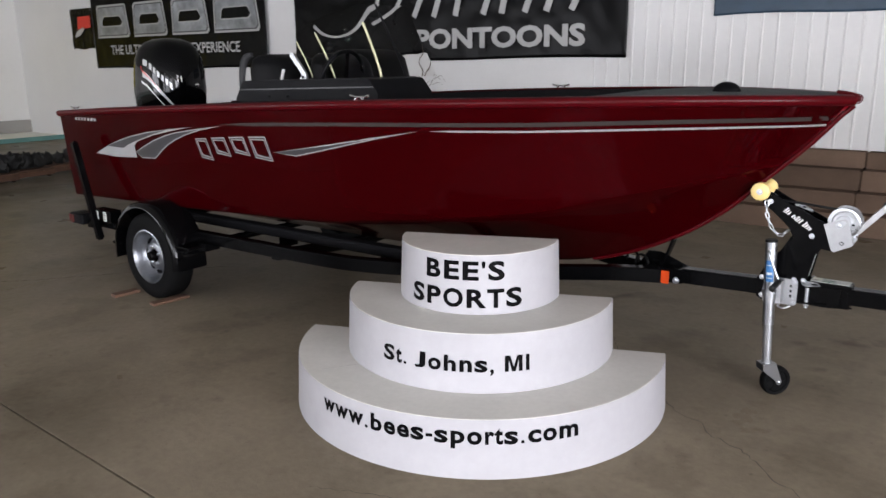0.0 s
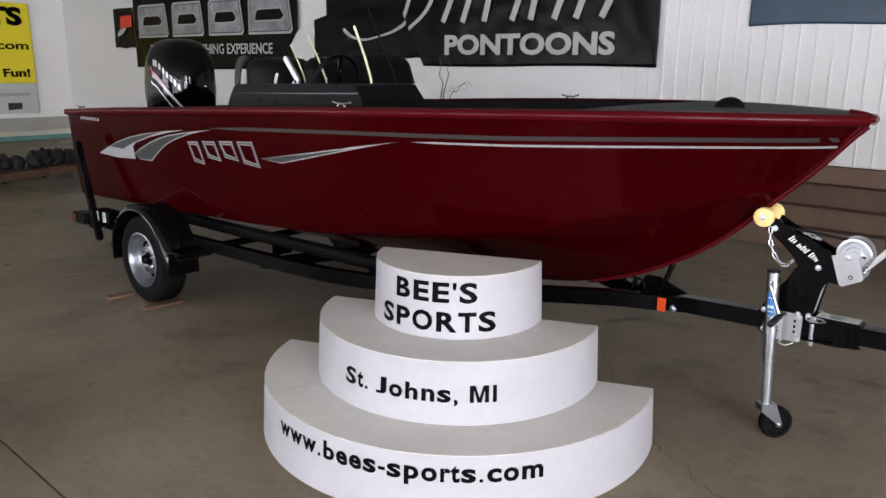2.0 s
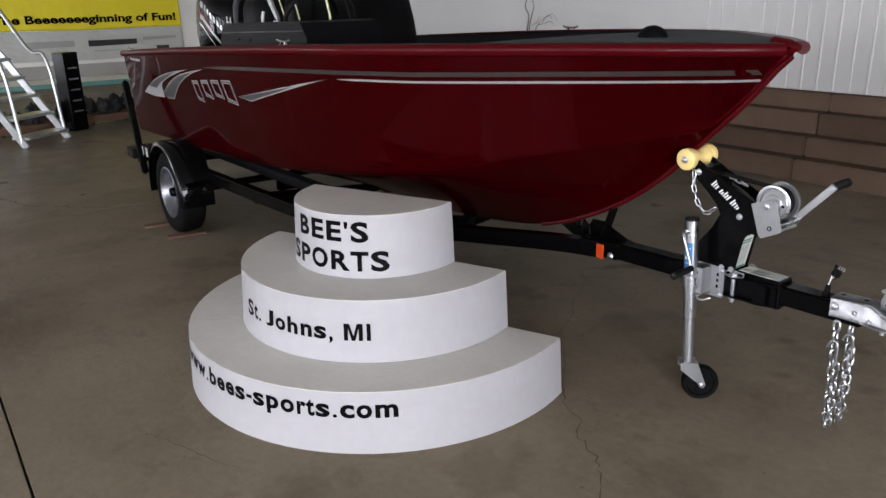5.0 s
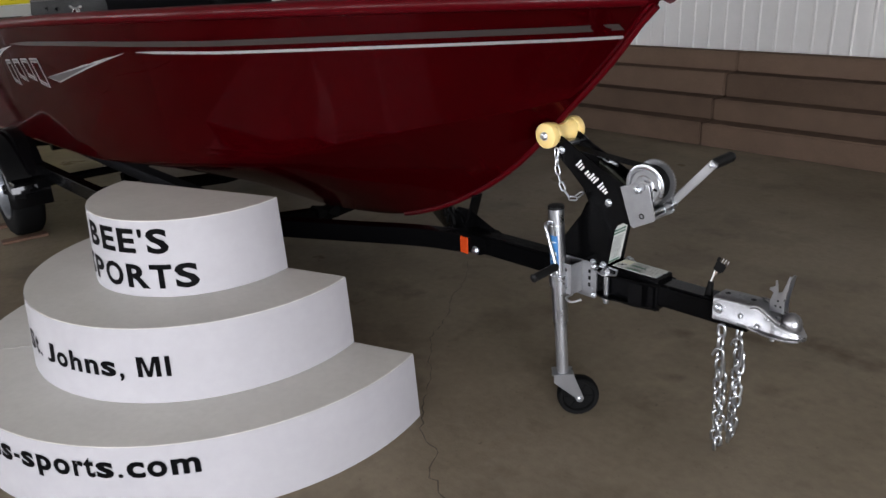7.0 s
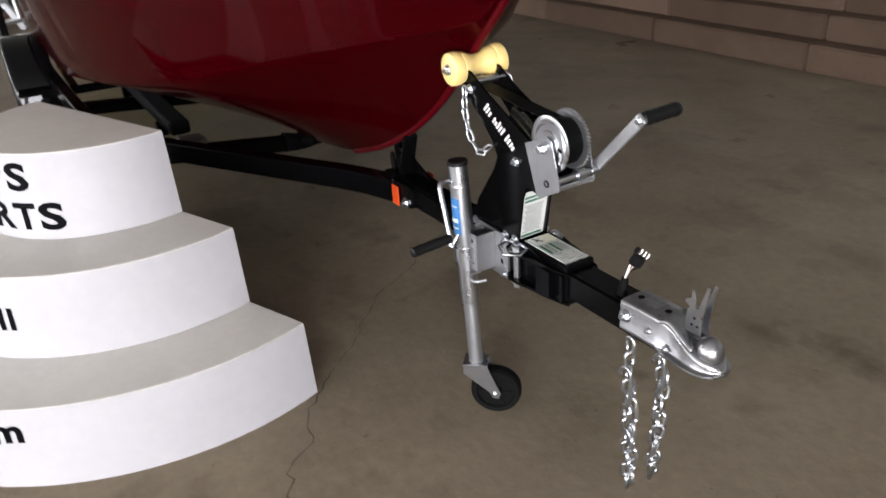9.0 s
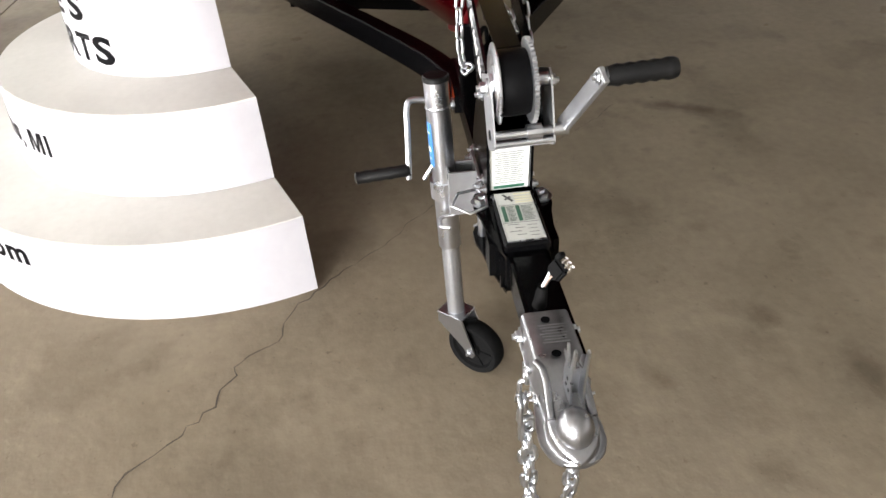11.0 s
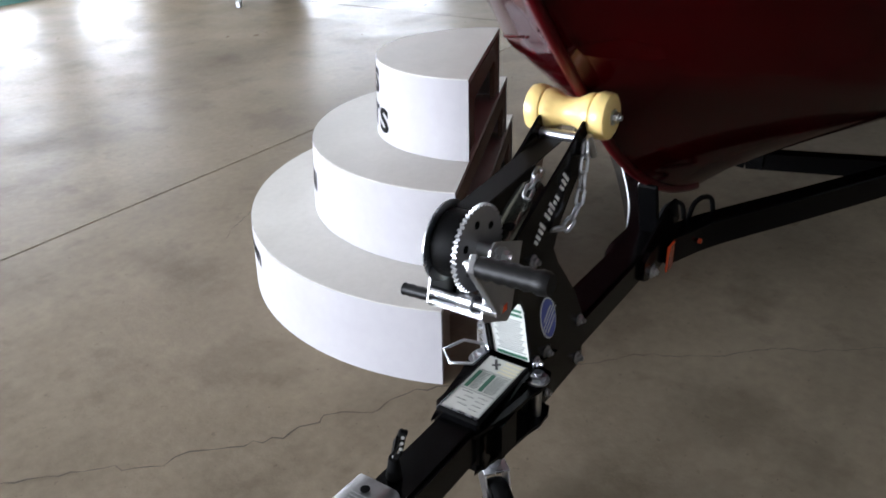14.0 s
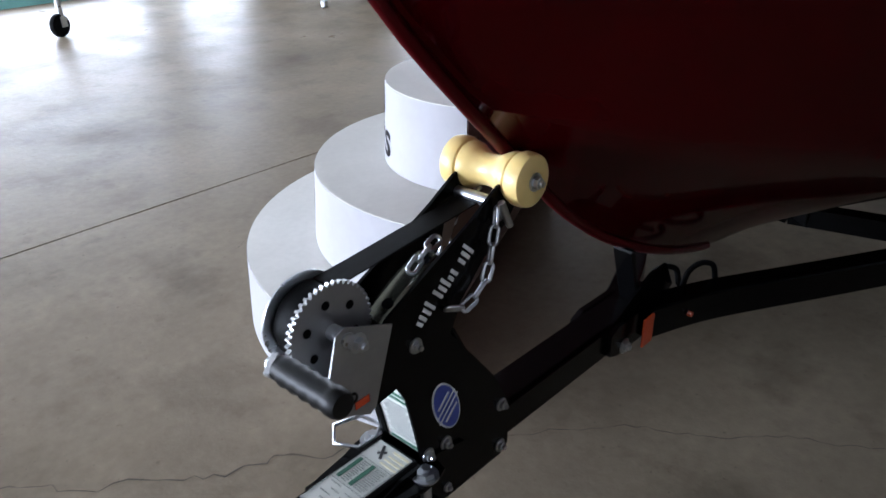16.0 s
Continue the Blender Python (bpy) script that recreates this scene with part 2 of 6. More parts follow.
BANNER_RED = mat("red_print", (0.55, 0.03, 0.02), rough=0.5)
BANNER_YELLOW = mat("faded_yellow_print", (0.62, 0.58, 0.40), rough=0.5)
WOOD = mat("rough_wood", (0.135, 0.065, 0.035), rough=0.75, grain=0.35, grain_scale=30, stain=0.25, stain_scale=5, vary=0.2)
DARK_FOLIAGE = mat("dark_rubber_parts", (0.008, 0.0078, 0.007), rough=0.7, grain=0.4, grain_scale=25, vary=0.3)
TWIG = mat("brown_twig", (0.12, 0.085, 0.06), rough=0.85, grain=0.3, grain_scale=60)
ALU = mat("mill_aluminium", (0.55, 0.56, 0.57), rough=0.35, metal=0.9, grain=0.15, grain_scale=30)
BUNK_BLACK = mat("black_bunk_carpet", (0.007, 0.007, 0.008), rough=0.95, grain=0.3, grain_scale=150, bump=0.5, bump_scale=400, spec=0.1)
CHROMATE = mat("dark_chromate_plate", (0.13, 0.13, 0.105), rough=0.2, metal=0.9, stain=0.2, stain_scale=15)
TAN = mat("brown_card", (0.30, 0.22, 0.18), rough=0.7)
ACRYLIC_GLINT = mat("acrylic_edge_highlight", (0.75, 0.72, 0.45), rough=0.15, coat=1.0, trans=0.3)
GROUND = mat("pale_concrete_apron", (0.42, 0.41, 0.38), rough=0.9, stain=0.2, stain_scale=0.5, grain=0.15)

GLASS = bpy.data.materials.new("smoked_acrylic")
GLASS.use_nodes = True
gb = GLASS.node_tree.nodes["Principled BSDF"]
gb.inputs["Base Color"].default_value = (0.88, 0.87, 0.85, 1)
gb.inputs["Roughness"].default_value, gb.inputs["Transmission Weight"].default_value, gb.inputs["IOR"].default_value = 0.02, 1.0, 1.02


# ---- mesh tools ----
def part(name, bm, material, parent=None, label="", smooth=None, bevel=0.0, segments=1):
    """Links a bmesh as one mesh object under a thing or a part."""
    if bevel:
        sharp = [e for e in bm.edges if len(e.link_faces) == 2 and e.calc_face_angle(0) > 0.6]
        bmesh.ops.bevel(bm, geom=sharp, offset=bevel, segments=segments, affect='EDGES', clamp_overlap=True)
    me = bpy.data.meshes.new(name)
    bmesh.ops.recalc_face_normals(bm, faces=bm.faces)
    bm.to_mesh(me)
    bm.free()
    me.materials.append(material)
    if smooth is not None:
        me.polygons.foreach_set("use_smooth", [True] * len(me.polygons))
        me.set_sharp_from_angle(angle=radians(smooth))
    ob = new(name, me)
    ob.parent = parent
    if label:
        tagged(ob, label=label)
    return ob


def thing(name, m, label, category, group="", kind=""):
    ob = new(name)
    ob.empty_display_size = 0.1
    ob.matrix_world = m
    return tagged(ob, label, category, group, kind)


def mesh_box(bm, c, s, turn=None):
    m = Matrix.Translation(c) @ (turn.to_matrix().to_4x4() if turn else Matrix()) @ Matrix.Diagonal((*s, 1))
    bmesh.ops.create_cube(bm, size=1.0, matrix=m)
    return bm


def box(c, s, turn=None):
    return mesh_box(bmesh.new(), c, s, turn)


def span(x0, x1, y0, y1, z0, z1):
    return box(((x0 + x1) / 2, (y0 + y1) / 2, (z0 + z1) / 2), (x1 - x0, y1 - y0, z1 - z0))


def beam(p0, p1, w, h, bm=None):
    """A bar of width w and height h from p0 to p1, kept upright."""
    bm = bm or bmesh.new()
    p0, p1 = Vector(p0), Vector(p1)
    d = p1 - p0
    side = d.cross(Vector((0, 0, 1)))
    side = side.normalized() if side.length > 1e-6 else Vector((0, 1, 0))
    up = side.cross(d).normalized()
    rot = Matrix((d.normalized(), -side, up)).transposed()
    mesh_box(bm, (p0 + p1) / 2, (d.length, w, h), rot.to_quaternion())
    return bm


def prism(pts, y0, y1, bm=None):
    """A plate with the outline pts in x and z, from y0 to y1."""
    bm = bm or bmesh.new()
    a = [bm.verts.new((x, y0, z)) for x, z in pts]
    b = [bm.verts.new((x, y1, z)) for x, z in pts]
    bm.faces.new(a)
    bm.faces.new(b[::-1])
    n = len(pts)
    for i in range(n):
        bm.faces.new((a[i], b[i], b[(i + 1) % n], a[(i + 1) % n]))
    return bm


def rings(bm, loops, caps=True, closed=False):
    rows = [[bm.verts.new(p) for p in loop] for loop in loops]
    n = len(rows[0])
    pairs = list(zip(rows, rows[1:])) + ([(rows[-1], rows[0])] if closed else [])
    for a, b in pairs:
        for i in range(n):
            bm.faces.new((a[i], a[(i + 1) % n], b[(i + 1) % n], b[i]))
    if caps and not closed:
        bm.faces.new(rows[0][::-1])
        bm.faces.new(rows[-1])
    return bm


def tube(pts, r, n=10, bm=None, closed=False, radii=None):
    """A round bar along a line of points."""
    bm = bm or bmesh.new()
    P = [Vector(p) for p in pts]
    loops, ref = [], None
    for i, p in enumerate(P):
        if closed:
            d = (P[(i + 1) % len(P)] - P[i - 1]).normalized()
        else:
            d = (P[min(i + 1, len(P) - 1)] - P[max(i - 1, 0)]).normalized()
        if ref is None:
            ref = d.orthogonal().normalized()
        ref = (ref - d * ref.dot(d)).normalized()
        side = d.cross(ref)
        rr = radii[i] if radii else r
        loops.append([p + (ref * math.cos(2 * math.pi * k / n) + side * math.sin(2 * math.pi * k / n)) * rr for k in range(n)])
    return rings(bm, loops, True, closed)


def rod(p0, p1, r, n=12, bm=None, r1=None):
    return tube([p0, p1], r, n, bm, radii=[r, r1 if r1 is not None else r])


def lathe(profile, origin, axis, n=24, bm=None, caps=True):
    """A turned body: (radius, place along the axis)."""
    bm = bm or bmesh.new()
    axis = Vector(axis).normalized()
    a = axis.orthogonal().normalized()
    b = axis.cross(a)
    o = Vector(origin)
    return rings(bm, [[o + axis * h + (a * math.cos(2 * math.pi * k / n) + b * math.sin(2 * math.pi * k / n)) * max(r, 1e-4) for k in range(n)] for r, h in profile], caps)


def glide(points, n):
    """A smooth line through points (Catmull-Rom)."""
    P = [Vector(p) for p in points]
    P = [2 * P[0] - P[1]] + P + [2 * P[-1] - P[-2]]
    out = []
    for i in range(1, len(P) - 2):
        for k in range(n):
            t = k / n
            a, b, c, d = P[i - 1:i + 3]
            out.append(0.5 * (2 * b + (c - a) * t + (2 * a - 5 * b + 4 * c - d) * t * t + (3 * b - a - 3 * c + d) * t ** 3))
    return out + [P[-2]]


def curve_fn(xs, ys):
    """A smooth function through the pairs, rising or falling no further than they do."""
    xs, ys = np.array(xs, float), np.array(ys, float)
    d = np.diff(ys) / np.diff(xs)
    m = np.concatenate([[d[0]], np.where(d[:-1] * d[1:] > 0, 2 * d[:-1] * d[1:] / (d[:-1] + d[1:] + 1e-12), 0), [d[-1]]])

    def f(x):
        x = min(max(x, xs[0]), xs[-1])
        i = min(int(np.searchsorted(xs, x, side='right')) - 1, len(xs) - 2)
        h = xs[i + 1] - xs[i]
        t = (x - xs[i]) / h
        return float((2 * t**3 - 3 * t**2 + 1) * ys[i] + (t**3 - 2 * t**2 + t) * h * m[i] + (-2 * t**3 + 3 * t**2) * ys[i + 1] + (t**3 - t**2) * h * m[i + 1])
    return f


def words(text, size, weight=0.0, depth=0.0, spacing=1.0, align='CENTER', shear=0.0):
    """A bmesh of the text in the x, y plane, in Blender's own font."""
    c = bpy.data.curves.new("words", 'FONT')
    c.body, c.size, c.offset, c.space_character, c.align_x, c.shear, c.resolution_u = text, size, weight, spacing, align, shear, 3
    ob = bpy.data.objects.new("words", c)
    scene.collection.objects.link(ob)
    dg = bpy.context.evaluated_depsgraph_get()
    me = bpy.data.meshes.new_from_object(ob.evaluated_get(dg))
    bm = bmesh.new()
    bm.from_mesh(me)
    bpy.data.objects.remove(ob)
    bpy.data.curves.remove(c)
    bpy.data.meshes.remove(me)
    return bm


def fit_words(bm, width, height):
    """Scales lettering to a width and height about its middle."""
    xs = [v.co.x for v in bm.verts]
    ys = [v.co.y for v in bm.verts]
    cx, cy, w, h = (min(xs) + max(xs)) / 2, (min(ys) + max(ys)) / 2, max(xs) - min(xs), max(ys) - min(ys)
    for v in bm.verts:
        v.co.x, v.co.y = (v.co.x - cx) * width / w, (v.co.y - cy) * height / h
    return bm


def letters(bm):
    """Parts flat lettering into one bmesh for each letter, by the gaps along x."""
    left = set(bm.verts)
    spans = []
    while left:
        todo, isle = [left.pop()], []
        while todo:
            v = todo.pop()
            isle.append(v)
            for e in v.link_edges:
                o = e.other_vert(v)
                if o in left:
                    left.discard(o)
                    todo.append(o)
        xs = [v.co.x for v in isle]
        spans.append([min(xs), max(xs), isle])
    spans.sort(key=lambda q: q[0])
    merged = []
    for a, b, isle in spans:
        if merged and a < merged[-1][1] - 0.25 * min(b - a, merged[-1][1] - merged[-1][0]):
            merged[-1][1] = max(b, merged[-1][1])
            merged[-1][2] += isle
        else:
            merged.append([a, b, list(isle)])
    out = []
    for _, _, isle in merged:
        keep = set(isle)
        nb, table = bmesh.new(), {}
        for v in isle:
            table[v] = nb.verts.new(v.co)
        for f in bm.faces:
            if f.verts[0] in keep:
                nb.faces.new([table[v] for v in f.verts])
        out.append(nb)
    bm.free()
    return out


def mapped(bm, f):
    for v in bm.verts:
        v.co = Vector(f(*v.co))
    return bm


def bolt(p, axis, parent, r=0.011, h=0.009, material=None, name="bolt"):
    """A hexagon bolt head on a washer."""
    bm = lathe([(r * 1.45, 0), (r * 1.45, 0.0025)], p, axis, 14)
    lathe([(r, 0.0025), (r, h), (r * 0.7, h + 0.001)], p, axis, 6, bm)
    lathe([(r * 0.5, h), (r * 0.5, h + 0.006)], p, axis, 10, bm)
    return part(name, bm, material or ZINC, parent, smooth=30)


# ---- the room ----
def place(name, bm, material, label, category, **kw):
    return tagged(part(name, bm, material, None, **kw), label, category, kind="structure")


floor = place("floor", span(ROOM_W - 0.3, ROOM_E + 0.3, ROOM_S - 0.3, ROOM_N + 0.3, -0.3, -0.031), JOINT, "dirty bed below the polished concrete floor slabs", "floor")
GAP = 0.005
xs_j, ys_j = [ROOM_W - 0.2, -13.6, -9.3, -5.0, ROOM_E + 0.2], [ROOM_S - 0.2, 1.94, ROOM_N + 0.2]
for i in range(len(xs_j) - 1):
    for j in range(len(ys_j) - 1):
        skew = (0, -0.017, 0)
        part("slab", mapped(span(xs_j[i] + GAP, xs_j[i + 1] - GAP, ys_j[j] + GAP, ys_j[j + 1] - GAP, -0.030, 0.0),
                            lambda x, y, z: (x, y + skew[j if y < (ys_j[j] + ys_j[j + 1]) / 2 else j + 1] * (x + 1), z)), CONCRETE, floor)


def crack(points, width):
    """A thin jagged crack lying on the slab."""
    rng = random.Random(len(points))
    bm = bmesh.new()
    pts = []
    for a, b in zip(points, points[1:]):
        a, b = Vector((*a, 0)), Vector((*b, 0))
        n = max(2, int((b - a).length / 0.025))
        side = Vector((-(b - a).y, (b - a).x, 0)).normalized()
        for k in range(n):
            pts.append(a.lerp(b, k / n) + side * rng.gauss(0, 0.006))
    pts.append(Vector((*points[-1], 0)))
    prev = None
    for i, p in enumerate(pts):
        d = (pts[min(i + 1, len(pts) - 1)] - pts[max(i - 1, 0)]).normalized()
        side = Vector((-d.y, d.x, 0)) * width * (0.25 + 0.9 * rng.random()) / 2
        row = [bm.verts.new(p + side + Vector((0, 0, 0.0012))), bm.verts.new(p - side + Vector((0, 0, 0.0012)))]
        if prev:
            bm.faces.new((prev[0], prev[1], row[1], row[0]))
        prev = row
    return part("crack", bm, CRACK, floor, "thin dark crack in the concrete")


crack([(0.62, 2.98), (0.45, 3.1), (0.243, 3.309), (0.221, 3.362), (0.168, 3.411), (0.103, 3.435), (0.049, 3.484), (0.003, 3.539), (-0.033, 3.571), (-0.102, 3.611), (-0.173, 3.64), (-0.201, 3.642), (-0.24, 3.672), (-0.269, 3.727), (-0.303, 3.76), (-0.378, 3.765), (-0.449, 3.82), (-0.519, 3.887), (-0.579, 3.949)], 0.005)
crack([(-0.579, 3.949), (-0.64, 4.032), (-0.764, 4.126), (-0.871, 4.228), (-0.944, 4.29), (-1.009, 4.44), (-1.151, 4.6), (-1.266, 4.8), (-1.45, 5)], 0.003)
crack([(-4.18, 4.23), (-4.53, 3.85), (-4.72, 3.58), (-4.95, 3.27), (-5.16, 3.0), (-5.54, 2.65), (-6.13, 2.45)], 0.010)
crack([(-1.3, 2.35), (-0.95, 2.5), (-0.82, 2.56)], 0.003)
crack([(1.03, 7.01), (1.75, 6.84), (2.28, 6.56)], 0.012)

# back wall: ribbed white steel sheet
bm = span(ROOM_W - 0.3, ROOM_E + 0.3, ROOM_N, ROOM_N + 0.25, 0, CEIL)
wall_north = place("wall_north", bm, WALL, "white painted ribbed steel back wall", "wall")
x = -3.4
bm = bmesh.new()
while x < ROOM_E:
    vs = [bm.verts.new((x + dx, ROOM_N + dy, z)) for z in (0.6, CEIL) for dx, dy in ((0, 0.002), (0.008, -0.009), (0.022, -0.009), (0.03, 0.002))]
    for k in range(3):
        bm.faces.new((vs[k], vs[k + 1], vs[k + 5], vs[k + 4]))
    x += 0.152
part("ribs", bm, WALL, wall_north, "narrow pressed ribs of the wall sheet")
tagged(bpy.data.objects["ribs"], kind="stuff")
wall_west = place("wall_west", span(ROOM_W - 0.25, ROOM_W, ROOM_S - 0.3, ROOM_N, 0, CEIL), PLASTER, "white painted side wall", "wall")
bm = bmesh.new()
ys_w = [ROOM_S - 0.3] + [v for o in OPENINGS_E for v in o] + [ROOM_N]
for y0, y1 in zip(ys_w[0::2], ys_w[1::2]):
    mesh_box(bm, (ROOM_E + 0.12, (y0 + y1) / 2, CEIL / 2), (0.24, y1 - y0, CEIL))
for y0, y1 in OPENINGS_E:
    mesh_box(bm, (ROOM_E + 0.12, (y0 + y1) / 2, (OPEN_Z1 + CEIL) / 2), (0.24, y1 - y0, CEIL - OPEN_Z1))
    mesh_box(bm, (ROOM_E + 0.12, (y0 + y1) / 2, OPEN_Z0 / 2), (0.24, y1 - y0, OPEN_Z0))
wall_east = place("wall_east", bm, PLASTER, "white painted side wall with openings added for light", "wall")
ceiling = place("ceiling", span(ROOM_W - 0.3, ROOM_E + 0.3, ROOM_S - 0.3, ROOM_N + 0.3, CEIL, CEIL + 0.2), CEILING, "plain off-white showroom ceiling", "ceiling")
bm = bmesh.new()
xs_w = [ROOM_W] + [v for o in OPENINGS for v in o] + [ROOM_E]
for x0, x1 in zip(xs_w[0::2], xs_w[1::2]):
    mesh_box(bm, ((x0 + x1) / 2, ROOM_S - 0.12, CEIL / 2), (x1 - x0, 0.24, CEIL))
for x0, x1 in OPENINGS:
    mesh_box(bm, ((x0 + x1) / 2, ROOM_S - 0.12, (OPEN_Z1 + CEIL) / 2), (x1 - x0, 0.24, CEIL - OPEN_Z1))
    mesh_box(bm, ((x0 + x1) / 2, ROOM_S - 0.12, OPEN_Z0 / 2), (x1 - x0, 0.24, OPEN_Z0))
wall_south = place("wall_south", bm, PLASTER, "white front wall with glazed overhead doors", "wall")
for k, (x0, x1) in enumerate(OPENINGS):
    bm = bmesh.new()
    n = 3
    for i in range(n + 1):
        mesh_box(bm, (x0 + 0.03 + (x1 - x0 - 0.06) * i / n, ROOM_S - 0.03, (OPEN_Z0 + OPEN_Z1) / 2), (0.06, 0.05, OPEN_Z1 - OPEN_Z0))
    for i in range(5):
        mesh_box(bm, ((x0 + x1) / 2, ROOM_S - 0.032, OPEN_Z0 + 0.03 + (OPEN_Z1 - OPEN_Z0 - 0.06) * i / 4), (x1 - x0 - 0.12, 0.042, 0.06))
    place("door_%d" % (k + 1), bm, ALU_FRAME, "glazed overhead door with an aluminium grid", "door")
place("ground", span(-60, 60, -60, ROOM_S - 0.32, -0.3, -0.05), GROUND, "pale concrete apron outside the doors", "ground")

# raised kerbs with a teal edge along the side and front walls
for name, a in (("kerb_west", (ROOM_W, -16.0, ROOM_S, ROOM_N)), ("kerb_south", (-15.99, ROOM_E, ROOM_S, -3.8))):
    k = place(name, span(*a, 0.0, 0.085), PLASTER, "low white raised kerb along the wall", "kerb")
    if name == "kerb_west":
        part("edge", span(-16.0, -15.96, -3.8, ROOM_N, 0.001, 0.092), TEAL, k, "teal painted edge strip")
    else:
        part("edge", span(-15.95, ROOM_E, -3.8, -3.76, 0.001, 0.092), TEAL, k, "teal painted edge strip")
place("trim", span(ROOM_W, ROOM_W + 0.05, ROOM_S, ROOM_N, 0.09, 0.36), LEDGE, "grey painted band along the foot of the wall", "trim")

# carpeted display steps in front of the back wall
STEP_Y, STEP_Z = (8.13, 8.30, 8.47, 8.64), (0.0, 0.19, 0.362, 0.55, 0.705)
STEP_X = [-1.935 + 1.46 * k for k in range(-4, 7)]
for i in range(4):
    for x0, x1 in zip(STEP_X, STEP_X[1:]):
        ob = part("step_box", span(x0 + 0.003, x1 - 0.003, STEP_Y[i], ROOM_N - 0.015, STEP_Z[i] + 0.0005, STEP_Z[i + 1]), CARPET, bevel=0.012, segments=2, smooth=40)
        tagged(ob, "long box covered in brown carpet, one step of a stacked display", "step box", "carpeted display steps")

# ---- stepped half-round podium ----
PODIUM = pose(-1.312, 3.506, 0, 0, 0, 22.6)
podium = thing("podium", PODIUM, "three-tier half-round white display podium with black lettering on the concrete floor", "podium")


def half_tier(top, base, z0, z1, t=0.018, n=56):
    """The bowed, slightly tapered wall of one tier, open at the back; the round side looks along -y."""
    bm = bmesh.new()
    loops = []
    for i in range(n + 1):
        a = math.pi + math.pi * i / n
        ca, sa = math.cos(a), math.sin(a)
        loops.append([(base[0] * ca, base[1] * sa, z0), (top[0] * ca, top[1] * sa, z1), ((top[0] - t) * ca, (top[1] - t) * sa, z1), ((base[0] - t) * ca, (base[1] - t) * sa, z0)])
    return rings(bm, loops)


def half_lid(top, z, t=0.018, n=56):
    bm = bmesh.new()
    pts = [(top[0] * math.cos(math.pi + math.pi * i / n), top[1] * math.sin(math.pi + math.pi * i / n)) for i in range(n + 1)]
    a = [bm.verts.new((x, y, z)) for x, y in pts]
    b = [bm.verts.new((x, y, z - t)) for x, y in pts]
    bm.faces.new(a)
    bm.faces.new(b[::-1])
    for i in range(n + 1):
        j = (i + 1) % (n + 1)
        bm.faces.new((a[i], b[i], b[j], a[j]))
    return bm


# half width and depth at the top, the same at the foot, lower and upper height
TIERS = (((0.877, 0.876), (0.890, 0.887), 0.0, 0.243), ((0.627, 0.628), (0.638, 0.646), 0.247, 0.496), ((0.370, 0.384), (0.381, 0.396), 0.500, 0.761))
tiers = []
for r1, r0, z0, z1 in TIERS:
    t = part("tier", half_tier(r1, r0, z0, z1), PODIUM_WALL, podium, smooth=40)
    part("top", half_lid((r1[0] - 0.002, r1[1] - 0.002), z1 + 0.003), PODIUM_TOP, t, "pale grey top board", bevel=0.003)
    h = z1 - z0
    bm = box((r1[0] - 0.075, -0.012, z0 + h / 2), (0.10, 0.02, h - 0.04))
    mesh_box(bm, (-r1[0] + 0.075, -0.012, z0 + h / 2), (0.10, 0.02, h - 0.04))
    mesh_box(bm, (0, -0.012, z1 - 0.06), (2 * r1[0] - 0.25, 0.02, 0.07))
    part("back_frame", bm, PODIUM_RAW, t, "bare board frame round the open back")
    tiers.append(t)


SEAM = PODIUM.inverted() @ Vector((-1.655, 2.772, 0.0)), PODIUM.inverted() @ Vector((-1.50, 3.02, 0.0))
part("seam", beam((*SEAM[0].xy, 0.2462), (*SEAM[1].xy, 0.2462), 0.0022, 0.0014), LEDGE, tiers[0], "fine seam in the lowest top board")


# place of each letter in a bold grotesque face, in thousandths of its size: left, right, foot, head and step to the next
FACE = {"B": (73, 667, 0, 716, 722), "E": (73, 624, 0, 716, 667), "'": (55, 180, 463, 716, 238), "S": (38, 622, -12, 728, 667), "P": (73, 629, 0, 716, 667), "O": (44, 735, -12, 728, 778),
        "R": (73, 712, 0, 716, 722), "T": (21, 590, 0, 716, 611), "t": (11, 318, -8, 667, 333), ".": (66, 208, 0, 140, 278), "J": (19, 490, -12, 716, 556), "o": (40, 572, -12, 531, 611),
        "h": (68, 546, 0, 716, 611), "n": (68, 546, 0, 531, 611), "s": (24, 522, -12, 531, 556), ",": (62, 208, -160, 140, 278), "M": (70, 763, 0, 716, 833), "I": (66, 212, 0, 716, 278),
        "w": (4, 774, 0, 519, 778), "b": (66, 571, -12, 716, 611), "e": (34, 524, -12, 531, 556), "-": (40, 293, 191, 330, 333), "p": (66, 571, -199, 531, 611), "r": (65, 401, 0, 531, 389),
        "c": (40, 536, -12, 531, 556), "m": (63, 829, 0, 531, 889), " ": (0, 0, 0, 0, 278)}
WEIGHT = 0.034   # how far each outline is swelled
BROAD_M = ((-0.5, -0.5), (-0.5, 0.5), (-0.2, 0.5), (0.0, -0.2), (0.2, 0.5), (0.5, 0.5), (0.5, -0.5), (0.28, -0.5), (0.28, 0.22), (0.1, -0.5), (-0.1, -0.5), (-0.28, 0.22), (-0.28, -0.5))


